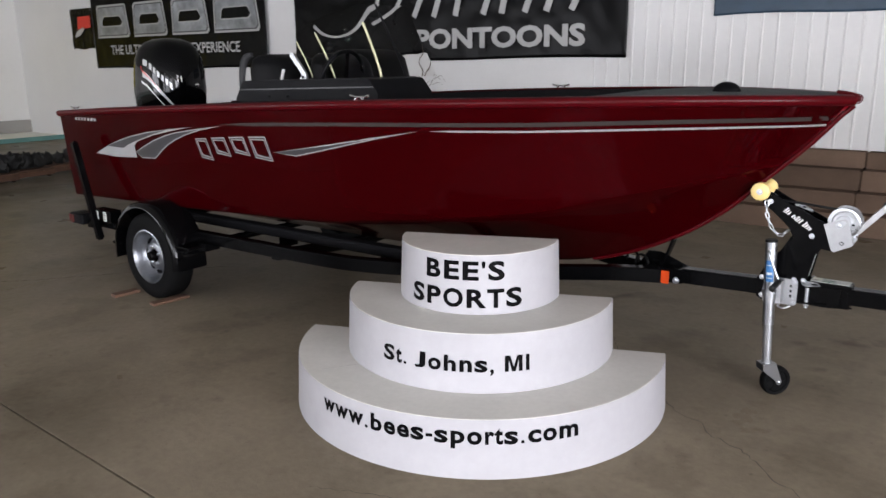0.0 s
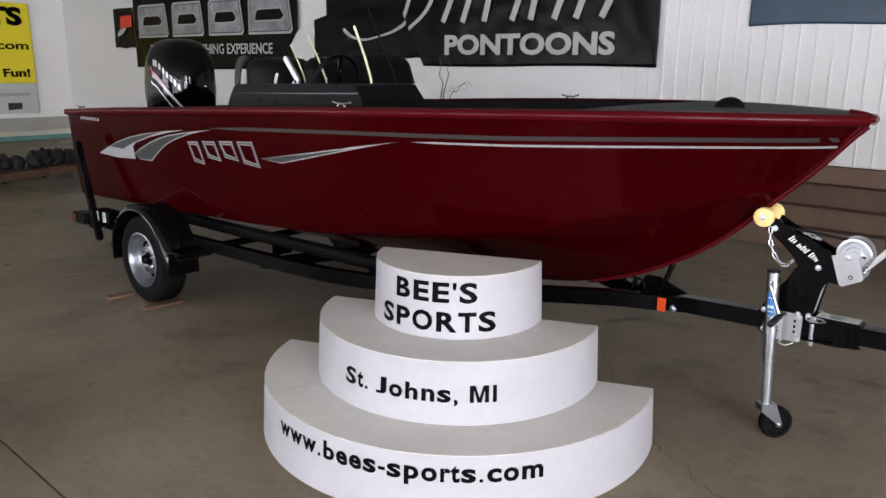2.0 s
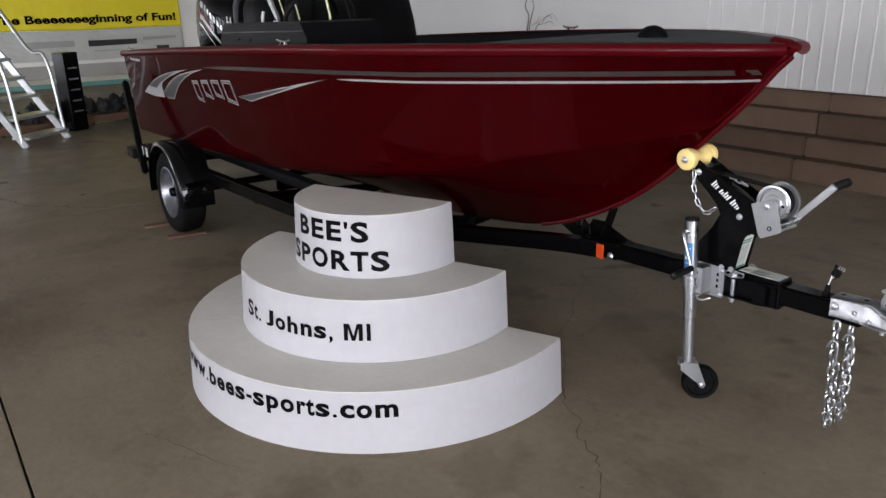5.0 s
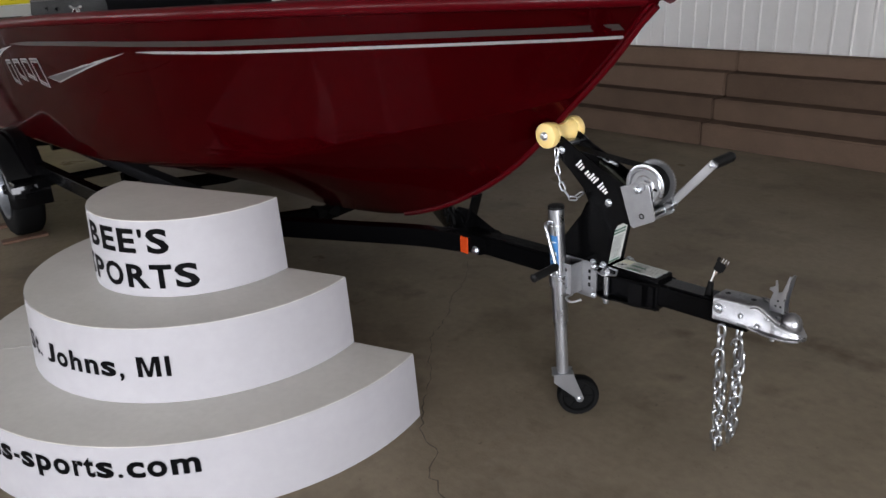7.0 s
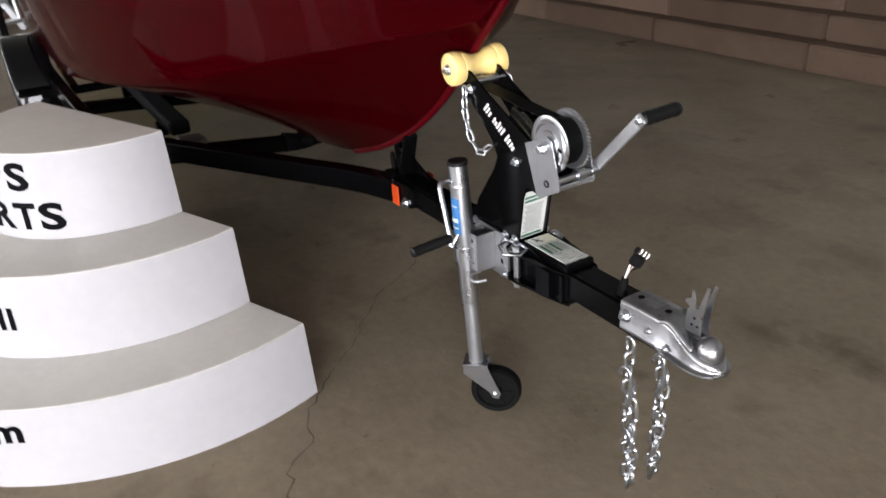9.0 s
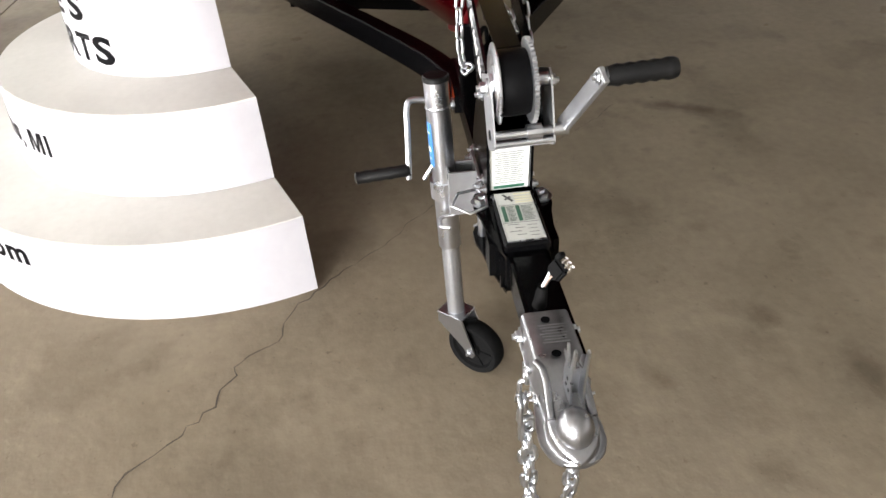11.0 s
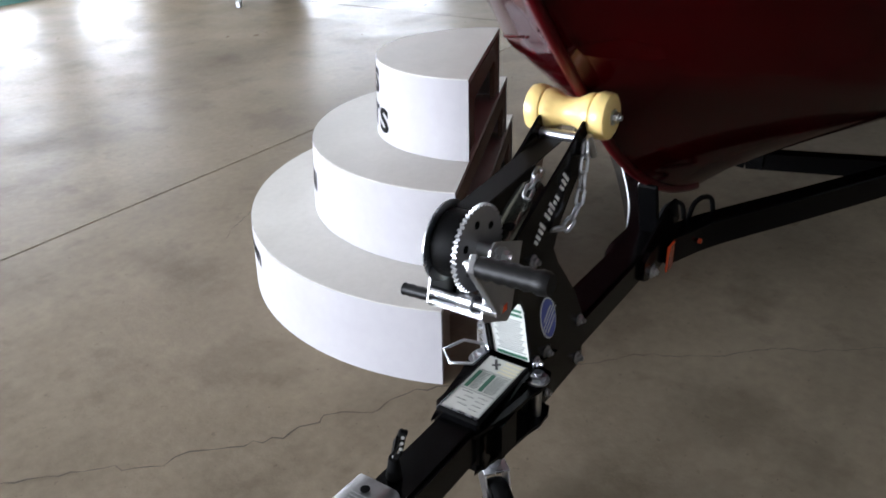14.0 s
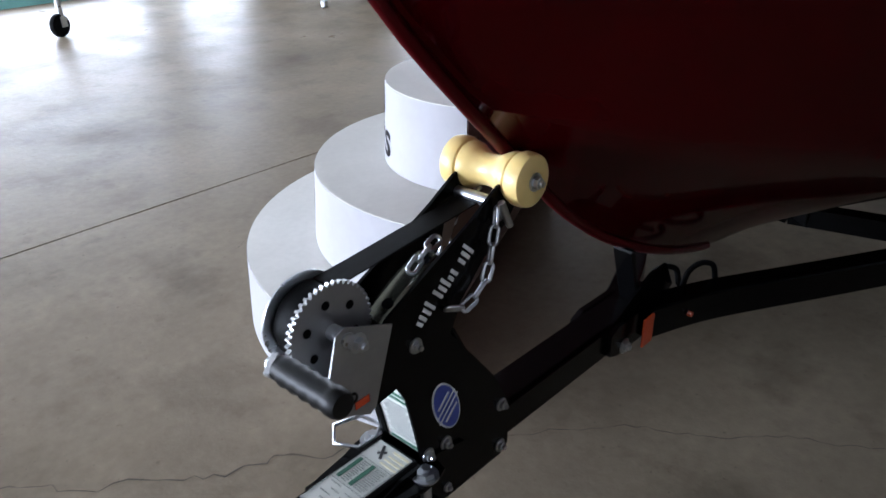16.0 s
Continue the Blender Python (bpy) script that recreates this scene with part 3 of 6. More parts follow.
def podium_words(text, tier, size, first, last, foot):
    """Bold black lettering wrapped round a tier; first and last are the degrees from straight ahead at which it starts and ends."""
    r1, r0, z0, z1 = TIERS[tier]
    run = 0.0
    spots = []
    for ch in text:
        x0, x1, y0, y1, step = FACE[ch]
        spots.append((ch, run + x0, run + x1, y0, y1))
        run += step
    lo, hi = spots[0][1], spots[-1][2]
    for ch, x0, x1, y0, y1 in spots:
        if ch == " ":
            continue
        if ch == "M":
            glyph = bmesh.new()
            glyph.faces.new([glyph.verts.new((x, y, 0)) for x, y in BROAD_M])
            bmesh.ops.triangulate(glyph, faces=glyph.faces)
        else:
            glyph = fit_words(words(ch, 1.0, WEIGHT), 1.0, 1.0)
        bmesh.ops.subdivide_edges(glyph, edges=[e for e in glyph.edges if e.calc_length() > 0.25], cuts=2)

        def wrap(x, y, _):
            z = foot + size * (y0 + (y1 - y0) * (y + 0.5)) / 1000
            f = (z - z0) / (z1 - z0)
            ra, rb = (r0[q] + (r1[q] - r0[q]) * f + 0.0012 for q in (0, 1))
            a = radians(first + (last - first) * (x0 + (x1 - x0) * (x + 0.5) - lo) / (hi - lo)) - math.pi / 2
            k = 1 / math.hypot(math.cos(a) / ra, math.sin(a) / rb)
            return (k * math.cos(a), k * math.sin(a), z)
        part("letter", mapped(glyph, wrap), LETTER, tiers[tier], "bold black vinyl letter")


podium_words("BEE'S", 2, 0.117, -25.5, 28.0, 0.653)
podium_words("SPORTS", 2, 0.117, -38.4, 40.0, 0.531)
podium_words("St. Johns, MI", 1, 0.0955, -28.1, 30.5, 0.338)
podium_words("www.bees-sports.com", 0, 0.1, -36.5, 37.8, 0.145)

# ---- boat ----
BOAT = pose(0.484, 4.328, 0.0265, 0, -0.338, -0.12)
boat = thing("fishing_boat", BOAT, "dark red aluminium fishing boat with grey stripes on a black trailer", "boat")
STERN, BOW = -5.70, -0.375
half_beam = curve_fn([-5.71, -5.2, -4.5, -3.5, -2.8, -2.2, -1.7, -1.3, -1.0, -0.75, -0.55, -0.43, -0.365], [0.84, 0.88, 0.92, 0.955, 0.957, 0.93, 0.85, 0.73, 0.59, 0.42, 0.255, 0.12, 0.02])
sheer = curve_fn([-5.71, -5.0, -4.4, -3.5, -2.5, -1.9, -1.4, -1.0, -0.6, -0.36], [1.225, 1.262, 1.288, 1.325, 1.360, 1.374, 1.383, 1.387, 1.383, 1.378])
keel = curve_fn([-5.71, -3.0, -2.3, -2.09, -1.9, -1.69, -1.42, -1.12, -0.92, -0.75, -0.55, -0.41, -0.365], [0.40, 0.40, 0.405, 0.418, 0.438, 0.468, 0.545, 0.685, 0.822, 0.982, 1.178, 1.335, 1.368])
chine_y = curve_fn([-5.71, -4.8, -4.0, -3.0, -2.4, -1.63, -1.31, -1.05, -0.8, -0.66, -0.36], [0.77, 0.79, 0.80, 0.80, 0.755, 0.59, 0.455, 0.31, 0.137, 0.022, 0.004])
chine_z0 = curve_fn([-5.71, -4.8, -4.0, -3.0, -2.4, -1.63, -1.31, -1.05, -0.8, -0.66], [0.58, 0.61, 0.635, 0.678, 0.735, 0.83, 0.91, 0.97, 1.035, 1.072])


def chine_z(x):
    return chine_z0(x) if x < -0.66 else keel(x) + 0.012


def section(x):
    """The hull's half outline at x, from keel to gunwale: (half breadth, height)."""
    k, c, cz, b, g = keel(x), chine_y(x), chine_z(x), half_beam(x), sheer(x)
    pts = [(0.0, k)]
    for t in (0.12, 0.3, 0.5, 0.7, 0.88):
        pts.append((c * t, k + (cz - k) * t ** 0.82))
    pts.append((c, cz))
    pts.append((c + 0.012 * min(1, c * 4), cz + 0.012))
    b2 = max(b - 0.01, 0.004)
    for t in (0.12, 0.25, 0.4, 0.55, 0.7, 0.85, 1.0):
        pts.append((c + 0.012 * min(1, c * 4) * (1 - t) + (b2 - c) * (t ** 0.92 if x < -2.5 else t ** 1.02), cz + 0.012 + (g - cz - 0.012) * t))
    return pts


stations = [STERN + (BOW - 0.02 - STERN) * (1 - (1 - i / 70) ** 1.5) for i in range(71)]
bm = bmesh.new()
rows = []
for x in stations:
    s = section(x)
    rows.append([bm.verts.new((x, -y, z)) for y, z in s[::-1]] + [bm.verts.new((x, y, z)) for y, z in s[1:]])
for a, b in zip(rows, rows[1:]):
    for i in range(len(a) - 1):
        bm.faces.new((a[i], a[i + 1], b[i + 1], b[i]))
bm.faces.new(rows[0])
hull = part("hull", bm, HULL_RED, boat, "glossy dark red metallic hull", smooth=32)


def side_y(x, z):
    """The starboard side's y at a place along the boat and a height."""
    s = section(x)
    for (y0, z0), (y1, z1) in zip(s[7:], s[8:]):
        if z <= z1:
            return -(y0 + (y1 - y0) * (z - z0) / max(z1 - z0, 1e-6))
    return -s[-1][0]


def skin(x, z, off=0.0025):
    e = 0.02
    y = side_y(x, z)
    fx = (side_y(x + e, z) - side_y(x - e, z)) / (2 * e)
    fz = (side_y(x, z + e) - side_y(x, z - e)) / (2 * e)
    n = Vector((fx, -1, fz)).normalized()
    return Vector((x, y, z)) + n * off


def decal(name, outline, material, parent, label="", off=0.0025):
    """A thin vinyl shape, given in x and z, laid on the starboard side."""
    bm = bmesh.new()
    bm.faces.new([bm.verts.new((x, 0, z)) for x, z in outline])
    bmesh.ops.triangulate(bm, faces=bm.faces)
    for _ in range(4):
        long = [e for e in bm.edges if e.calc_length() > 0.09]
        if long:
            bmesh.ops.subdivide_edges(bm, edges=long, cuts=1)
            bmesh.ops.triangulate(bm, faces=[f for f in bm.faces if len(f.verts) > 3])
    return part(name, mapped(bm, lambda x, _, z: skin(x, z, off)), material, parent, label, smooth=60)


def stripe(name, x0, x1, drop, width, material, label, taper=0.06, rise=0.018):
    up, low = [], []
    n = 40
    for i in range(n + 1):
        x = x0 + (x1 - x0) * i / n
        w = width * min(1, (x - x0) / taper + 0.05)
        z = sheer(x) - drop + rise * max(0.0, (x + 1.6) / 1.1)
        up.append((x, z + w / 2))
        low.append((x, z - w / 2))
    bm = bmesh.new()
    a = [bm.verts.new(skin(*p)) for p in up]
    b = [bm.verts.new(skin(*p)) for p in low]
    for i in range(n):
        bm.faces.new((a[i], a[i + 1], b[i + 1], b[i]))
    return part(name, bm, material, hull, label, smooth=60)


stripe("stripe", -3.60, -0.49, 0.110, 0.019, GREY_VINYL, "warm grey pinstripe", 0.3)
stripe("stripe", -2.06, -0.50, 0.141, 0.0095, SILVER_VINYL, "silver white pinstripe", 0.12)
SWOOSH_1 = [(-5.206, 0.942), (-5.021, 1.004), (-4.829, 1.057), (-4.633, 1.098), (-4.419, 1.132), (-4.157, 1.161), (-3.888, 1.185), (-4.1, 1.155), (-4.364, 1.111), (-4.582, 1.059), (-4.72, 1.021), (-4.784, 0.996), (-4.724, 0.973), (-4.633, 0.945), (-4.921, 0.933)]
SWOOSH_2 = [(-4.632, 0.985), (-4.511, 1.032), (-4.378, 1.077), (-4.237, 1.114), (-4.106, 1.141), (-3.837, 1.177), (-3.582, 1.203), (-3.814, 1.166), (-3.996, 1.125), (-4.112, 1.09), (-4.201, 1.057), (-4.297, 1.01), (-4.4, 0.952), (-4.565, 0.947)]
SPEAR = [(-3.158, 1.069), (-2.723, 1.135), (-2.413, 1.185), (-2.128, 1.227), (-2.383, 1.179), (-2.674, 1.118), (-2.973, 1.057)]


def shrunk(outline, d):
    """The outline moved inwards by d."""
    n = len(outline)
    out = []
    for i in range(n):
        (x0, z0), (x1, z1), (x2, z2) = outline[i - 1], outline[i], outline[(i + 1) % n]
        a, b = Vector((x1 - x0, z1 - z0)).normalized(), Vector((x2 - x1, z2 - z1)).normalized()
        nrm = Vector((a.y + b.y, -a.x - b.x))
        nrm = nrm.normalized() if nrm.length > 0.2 else -(a - b).normalized() * 2.5
        out.append((x1 + nrm.x * d, z1 + nrm.y * d))
    return out


decal("swoosh", SWOOSH_1, SILVER_VINYL, hull, "silver swoosh")
decal("swoosh", shrunk(SWOOSH_1[1:6] + SWOOSH_1[8:12], 0.007), CHARCOAL_VINYL, hull, "charcoal fade inside the swoosh", 0.004)
decal("swoosh", SWOOSH_2, SILVER_VINYL, hull, "silver outline of the swoosh")
decal("swoosh", shrunk(SWOOSH_2, 0.007), CHARCOAL_VINYL, hull, "charcoal swoosh", 0.004)
decal("spear", SPEAR, SILVER_VINYL, hull, "silver edged spear")
decal("spear", shrunk(SPEAR, 0.006), CHARCOAL_VINYL, hull, "charcoal spear", 0.004)
# maker's mark on the side: four outlined blocks
for x0, w, z0, h in ((-3.885, 0.15, 0.985, 0.130), (-3.715, 0.165, 1.020, 0.108), (-3.535, 0.165, 1.035, 0.105), (-3.355, 0.18, 1.015, 0.135)):
    quad = [(x0 + 0.03, z0 + 0.012), (x0, z0 + h), (x0 + w - 0.03, z0 + h + 0.008), (x0 + w, z0)]
    inner = shrunk(quad, 0.03)
    for i in range(4):
        j = (i + 1) % 4
        decal("emblem", [quad[i], quad[j], inner[j], inner[i]], SILVER_VINYL, hull, "silver bar of the block emblem")
        a, b = shrunk(quad, 0.009), shrunk(quad, 0.021)
        decal("emblem", [a[i], a[j], b[j], b[i]], CHARCOAL_VINYL, hull, "charcoal core of the block emblem", 0.004)
for k in range(7):
    x0 = -5.44 + 0.05 * k
    decal("small_mark", [(x0, 1.175), (x0 + 0.032, 1.175), (x0 + 0.04, 1.197), (x0 + 0.008, 1.197)], SILVER_VINYL, hull, "small silver model mark")

# gunwale: a rounded rail round the whole edge
for s in (-1, 1):
    loops = []
    for x in stations:
        b, g = half_beam(x), sheer(x)
        d = (half_beam(x + 0.01) - half_beam(x - 0.01)) / 0.02
        nrm = Vector((-d, 1)).normalized()
        prof = [(-0.075, 0.004), (-0.07, 0.012), (0.0, 0.012), (0.014, 0.006), (0.020, -0.006), (0.018, -0.020), (0.008, -0.030), (-0.004, -0.034), (-0.012, -0.03)]
        loops.append([(x + nrm.x * u, s * max(b + nrm.y * u - 0.004, 0.001), g + v) for u, v in prof])
    part("gunwale", rings(bmesh.new(), loops), RAIL_RED, boat, "rounded red gunwale rail", smooth=50)
part("bow_cap", tube([(-0.47, 0, 1.374), (-0.41, 0, 1.374), (-0.374, 0, 1.372)], 0.03, 12, radii=[0.036, 0.026, 0.010]), RAIL_RED, boat, smooth=60)
# stem bar along the bow edge
part("stem_bar", tube([(x, 0, keel(x) - 0.001) for x in np.linspace(-1.6, -0.40, 26)], 0.011, 8), RAIL_RED, boat, smooth=60)
# rivets along the forward chine
bm = bmesh.new()
for i in range(46):
    x = -1.75 + 1.0 * i / 46
    p = Vector((x, side_y(x, chine_z(x) + 0.02) - 0.001, chine_z(x) + 0.02))
    bmesh.ops.create_icosphere(bm, subdivisions=1, radius=0.0028, matrix=Matrix.Translation(p))
tagged(part("rivets", bm, HULL_RED, hull, "row of small rivets", smooth=60), kind="stuff")
for x, r in ((-1.07, 0.0024), (-0.86, 0.0015), (-0.75, 0.0015), (-0.66, 0.0015)):
    bolt((x, side_y(x, sheer(x) - 0.033) - 0.001, sheer(x) - 0.033), (0.3, -1, 0), hull, r, 0.003, name="screw")

# inside: cockpit lining, floor and bow deck
bm = bmesh.new()
prev = None
for x in [v for v in stations if v < -1.25]:
    b, g = half_beam(x) - 0.07, sheer(x)
    low = 0.86 if x < -2.0 else 0.86 + 0.35 * (x + 2.0) / 0.75
    bl = max(-side_y(x, low) - 0.06, 0.05)
    row = [bm.verts.new(p) for p in ((x, -b, g + 0.002), (x, -bl, low), (x, bl, low), (x, b, g + 0.002))]
    if prev:
        for i in range(3):
            bm.faces.new((prev[i], prev[i + 1], row[i + 1], row[i]))
    prev = row
part("cockpit_lining", bm, LINING, boat, "dark grey carpeted cockpit")
bm = bmesh.new()
top, low = [], []
for x in np.linspace(-1.35, -0.46, 16):
    b, g = max(half_beam(x) - 0.05, 0.02), sheer(x)
    top.append([bm.verts.new((x, -b, g + 0.010)), bm.verts.new((x, 0, g + 0.016)), bm.verts.new((x, b, g + 0.010))])
    low.append([bm.verts.new((x, -b, g - 0.01)), bm.verts.new((x, b, g - 0.01))])
for i in range(15):
    bm.faces.new((top[i][0], top[i + 1][0], top[i + 1][1], top[i][1]))
    bm.faces.new((top[i][1], top[i + 1][1], top[i + 1][2], top[i][2]))
    bm.faces.new((low[i][0], low[i + 1][0], top[i + 1][0], top[i][0]))
    bm.faces.new((top[i][2], top[i + 1][2], low[i + 1][1], low[i][1]))
part("bow_deck", bm, DECK_GREY, boat, "grey carpeted bow deck", smooth=40)


def cleat(x, y, z):
    """A low cleat: two feet that lean out under a horned bar."""
    bm = tube(glide([(x - 0.062, y, z + 0.027), (x - 0.045, y, z + 0.023), (x - 0.02, y, z + 0.019), (x + 0.02, y, z + 0.019), (x + 0.045, y, z + 0.023), (x + 0.062, y, z + 0.027)], 3), 0.006, 8)
    for e in (-1, 1):
        rod((x + e * 0.030, y, z), (x + e * 0.016, y, z + 0.019), 0.009, 8, bm, r1=0.006)
        mesh_box(bm, (x + e * 0.032, y, z + 0.002), (0.034, 0.024, 0.004))
    return part("cleat", bm, CHROME, boat, "polished chrome mooring cleat", smooth=40)


for x, s in ((-2.46, -1), (-5.45, -1), (-2.33, 1)):
    cleat(x, s * (half_beam(x) - 0.03), sheer(x) + 0.006)
# bow light under its black hood
bm = bmesh.new()
bmesh.ops.create_uvsphere(bm, u_segments=20, v_segments=10, radius=1.0, matrix=Matrix.Translation((-0.915, -0.10, 1.394)) @ Matrix.Diagonal((0.066, 0.048, 0.052, 1)))
bmesh.ops.bisect_plane(bm, geom=bm.verts[:] + bm.edges[:] + bm.faces[:], plane_co=(0, 0, 1.392), plane_no=(0, 0, 1), clear_inner=True)
light = part("bow_light", bm, CONSOLE_BLACK, boat, "black hooded bow navigation light", smooth=60)
part("light_base", lathe([(0.05, 0), (0.05, 0.012), (0.044, 0.016)], (-0.915, -0.10, 1.387), (0, 0, 1), 20), CHROME, light, "chrome base ring", smooth=40)


def console(s):
    """A side console with its windshield; s is -1 to starboard and 1 to port."""
    g = sheer(-2.8)
    body = prism([(-3.58, 1.20), (-3.58, 1.36), (-3.52, 1.445), (-3.48, 1.462), (-2.56, 1.476), (-2.50, 1.470), (-2.44, 1.40), (-2.43, 1.20)], s * 0.36, s * 0.80)
    c = part("console", body, CONSOLE_BLACK, boat, "black textured side console", smooth=40, bevel=0.014, segments=2)
    part("console_lip", prism([(-3.53, 1.405), (-3.53, 1.413), (-2.46, 1.437), (-2.46, 1.429)], s * 0.803, s * 0.808), POWDER_BLACK, c)
    for x in (-3.28, -3.12):
        bolt((x, s * 0.801, 1.375), (0, s, 0), c, 0.007, 0.004, CONSOLE_BLACK, "screw")
    # windshield: a bowed sheet that leans aft, its polished edges' highlights painted pale yellow
    FOOT = [(-3.167, 0.56, 1.474), (-2.983, 0.56, 1.474), (-2.625, 0.56, 1.476), (-2.486, 0.52, 1.478), (-2.44, 0.40, 1.478), (-2.43, 0.32, 1.478)]
    HEAD = [(-3.290, 0.56, 1.680), (-3.165, 0.56, 1.785), (-2.790, 0.56, 1.860), (-2.690, 0.52, 1.860), (-2.65, 0.40, 1.860), (-2.64, 0.32, 1.855)]
    bm = bmesh.new()
    prev = None
    for f, h in zip(glide(FOOT, 5), glide(HEAD, 5)):
        row = [bm.verts.new((p.x, s * p.y, p.z)) for p in (f, h)]
        if prev:
            bm.faces.new((prev[0], row[0], row[1], prev[1]))
        prev = row
    part("windshield", bm, GLASS, c, "smoked clear acrylic windshield", smooth=60)
    for i, t, r, mt, lab in ((0, 1.0, 0.0045, ACRYLIC_GLINT, "polished windshield edge with its highlight painted pale yellow"), (1, 0.8, 0.0055, ACRYLIC_GLINT, "polished windshield edge with its highlight painted pale yellow"),
                             (2, 0.76, 0.0075, ACRYLIC_GLINT, "polished windshield edge with its highlight painted pale yellow"), (3, 1.0, 0.006, CONSOLE_BLACK, "dark front edge of the windshield")):
        f, h = Vector(FOOT[i]), Vector(HEAD[i])
        pts = [f, f.lerp(h, 0.15 * t) + Vector((0.006, 0, 0)), f.lerp(h, 0.5 * t) + Vector((0.008, 0, 0)), f.lerp(h, t)]
        part("edge_trim", tube([(p.x, s * p.y, p.z) for p in glide(pts, 3)], r, 6), mt, c, lab, smooth=60)
    return c


console(-1)


def boat_seat(x, y, w, deep=1.0, top=0.0):
    bm = bmesh.new()
    loops = []
    for z, d, ww in ((1.18, 0.10, 0.9), (1.30, 0.13, 1.0), (1.45, 0.125, 1.0), (1.54 + top, 0.115, 0.97), (1.585 + top, 0.095, 0.9), (1.608 + top, 0.06, 0.78), (1.615 + top, 0.02, 0.6)):
        loops.append([(x + deep * d * math.copysign(abs(math.cos(a)) ** 0.7, math.cos(a)) - 0.20 * (z - 1.18), y + w / 2 * ww * math.copysign(abs(math.sin(a)) ** 0.5, math.sin(a)), z) for a in [2 * math.pi * k / 28 for k in range(28)]])
    seat = part("seat", rings(bm, loops), SEAT_BLACK, boat, "black padded boat seat back", smooth=60)
    part("cushion", box((x + 0.22, y, 1.13), (0.42, w, 0.12)), SEAT_BLACK, seat, bevel=0.04, segments=3, smooth=60)
    part("pedestal", rod((x + 0.2, y, 0.86), (x + 0.2, y, 1.07), 0.04), CHROME, seat, smooth=40)
    return seat


aft = boat_seat(-3.495, -0.42, 0.40, 1.5)
edge = glide([(-3.735, -0.632, 1.36), (-3.733, -0.632, 1.47), (-3.712, -0.632, 1.555), (-3.672, -0.632, 1.598), (-3.618, -0.632, 1.612)], 4)
bm = bmesh.new()
loops = []
for i, p in enumerate(edge):   # paler strip round the back rest, its grey standing for the edge highlight
    d = (edge[min(i + 1, len(edge) - 1)] - edge[max(i - 1, 0)]).normalized()
    n = Vector((d.z, 0, -d.x))
    w = 0.012 + 0.016 * math.sin(math.pi * min(1.0, (i + 1) / len(edge)))
    loops.append([p + n * (w * u) + Vector((0, v, 0)) for u, v in ((-1, 0.01), (-1, 0), (-0.6, -0.008), (0.6, -0.008), (1, 0), (1, 0.01))])
part("seat_edge", rings(bm, loops), SEAT_GLINT, aft, "dark grey strip for the highlight on the seat back's edge", smooth=60)
helm = boat_seat(-3.05, -0.36, 0.42, 0.95)
arm = part("arm_bracket", prism([(-3.306, 1.600), (-3.290, 1.618), (-3.274, 1.612), (-3.172, 1.494), (-3.172, 1.466), (-3.232, 1.466), (-3.208, 1.490)], -0.606, -0.590), ZINC_DULL, helm, "bright bent metal arm bracket", bevel=0.003)
part("arm_bolt", lathe([(0.007, 0), (0.007, 0.004), (0.004, 0.006)], (-3.20, -0.606, 1.478), (0, -1, 0), 12), LETTER, arm)
part("recline_lever", tube(glide([(-3.395, -0.60, 1.462), (-3.385, -0.60, 1.492), (-3.372, -0.60, 1.522)], 3), 0.009, 8), WHITE_VINYL, helm, "pale recline lever", smooth=60)
boat_seat(-3.34, 0.18, 0.46, 1.8, 0.03)
# steering wheel behind the starboard windshield
sw = part("steering_wheel", tube([(-3.02 + 0.05 * math.sin(a), -0.46 + 0.17 * math.cos(a), 1.47 + 0.15 * math.sin(a)) for a in [2 * math.pi * k / 28 for k in range(28)]], 0.013, 8, closed=True), CONSOLE_BLACK, boat, "black steering wheel", smooth=60)
bm = bmesh.new()
for k in range(3):
    a = math.pi / 2 + 2 * math.pi * k / 3
    beam((-2.99, -0.46, 1.47), (-3.02 + 0.05 * math.sin(a), -0.46 + 0.165 * math.cos(a), 1.47 + 0.145 * math.sin(a)), 0.03, 0.006, bm)
part("spokes", bm, POWDER_BLACK, sw, "dark spokes")

# ---- outboard motor ----
MOTOR = BOAT @ pose(-5.49, 0, 0)
motor = thing("outboard_motor", MOTOR, "gloss black outboard motor with silver graphics on the boat's stern", "outboard motor")
COWL = ((1.10, 0.25, 0.17), (1.16, 0.29, 0.195), (1.24, 0.315, 0.215), (1.36, 0.325, 0.225), (1.50, 0.315, 0.222), (1.61, 0.29, 0.21), (1.69, 0.25, 0.185), (1.74, 0.195, 0.15), (1.768, 0.12, 0.095), (1.776, 0.04, 0.03))


def cowl_at(z):
    for (z0, a0, b0), (z1, a1, b1) in zip(COWL, COWL[1:]):
        if z <= z1:
            t = (z - z0) / (z1 - z0)
            return a0 + (a1 - a0) * t, b0 + (b1 - b0) * t
    return COWL[-1][1:]


def cowl_point(z, a, off=0.0):
    l, w = cowl_at(z)
    p = 0.72
    cx = 0.04 * (z - 1.1)
    return Vector((cx + (l + off) * math.copysign(abs(math.cos(a)) ** p, math.cos(a)), (w + off) * math.copysign(abs(math.sin(a)) ** p, math.sin(a)), z))


cowl = part("cowling", rings(bmesh.new(), [[cowl_point(z, 2 * math.pi * k / 40) for k in range(40)] for z, _, _ in COWL]), GLOSS_BLACK, motor, smooth=70)
part("midsection", prism([(-0.20, 0.55), (0.10, 0.55), (0.20, 1.10), (-0.25, 1.10)], -0.10, 0.10), POWDER_BLACK, motor, bevel=0.03, segments=2, smooth=50)
part("transom_bracket", box((-0.06, 0, 1.0), (0.26, 0.30, 0.22)), POWDER_BLACK, motor, bevel=0.02)


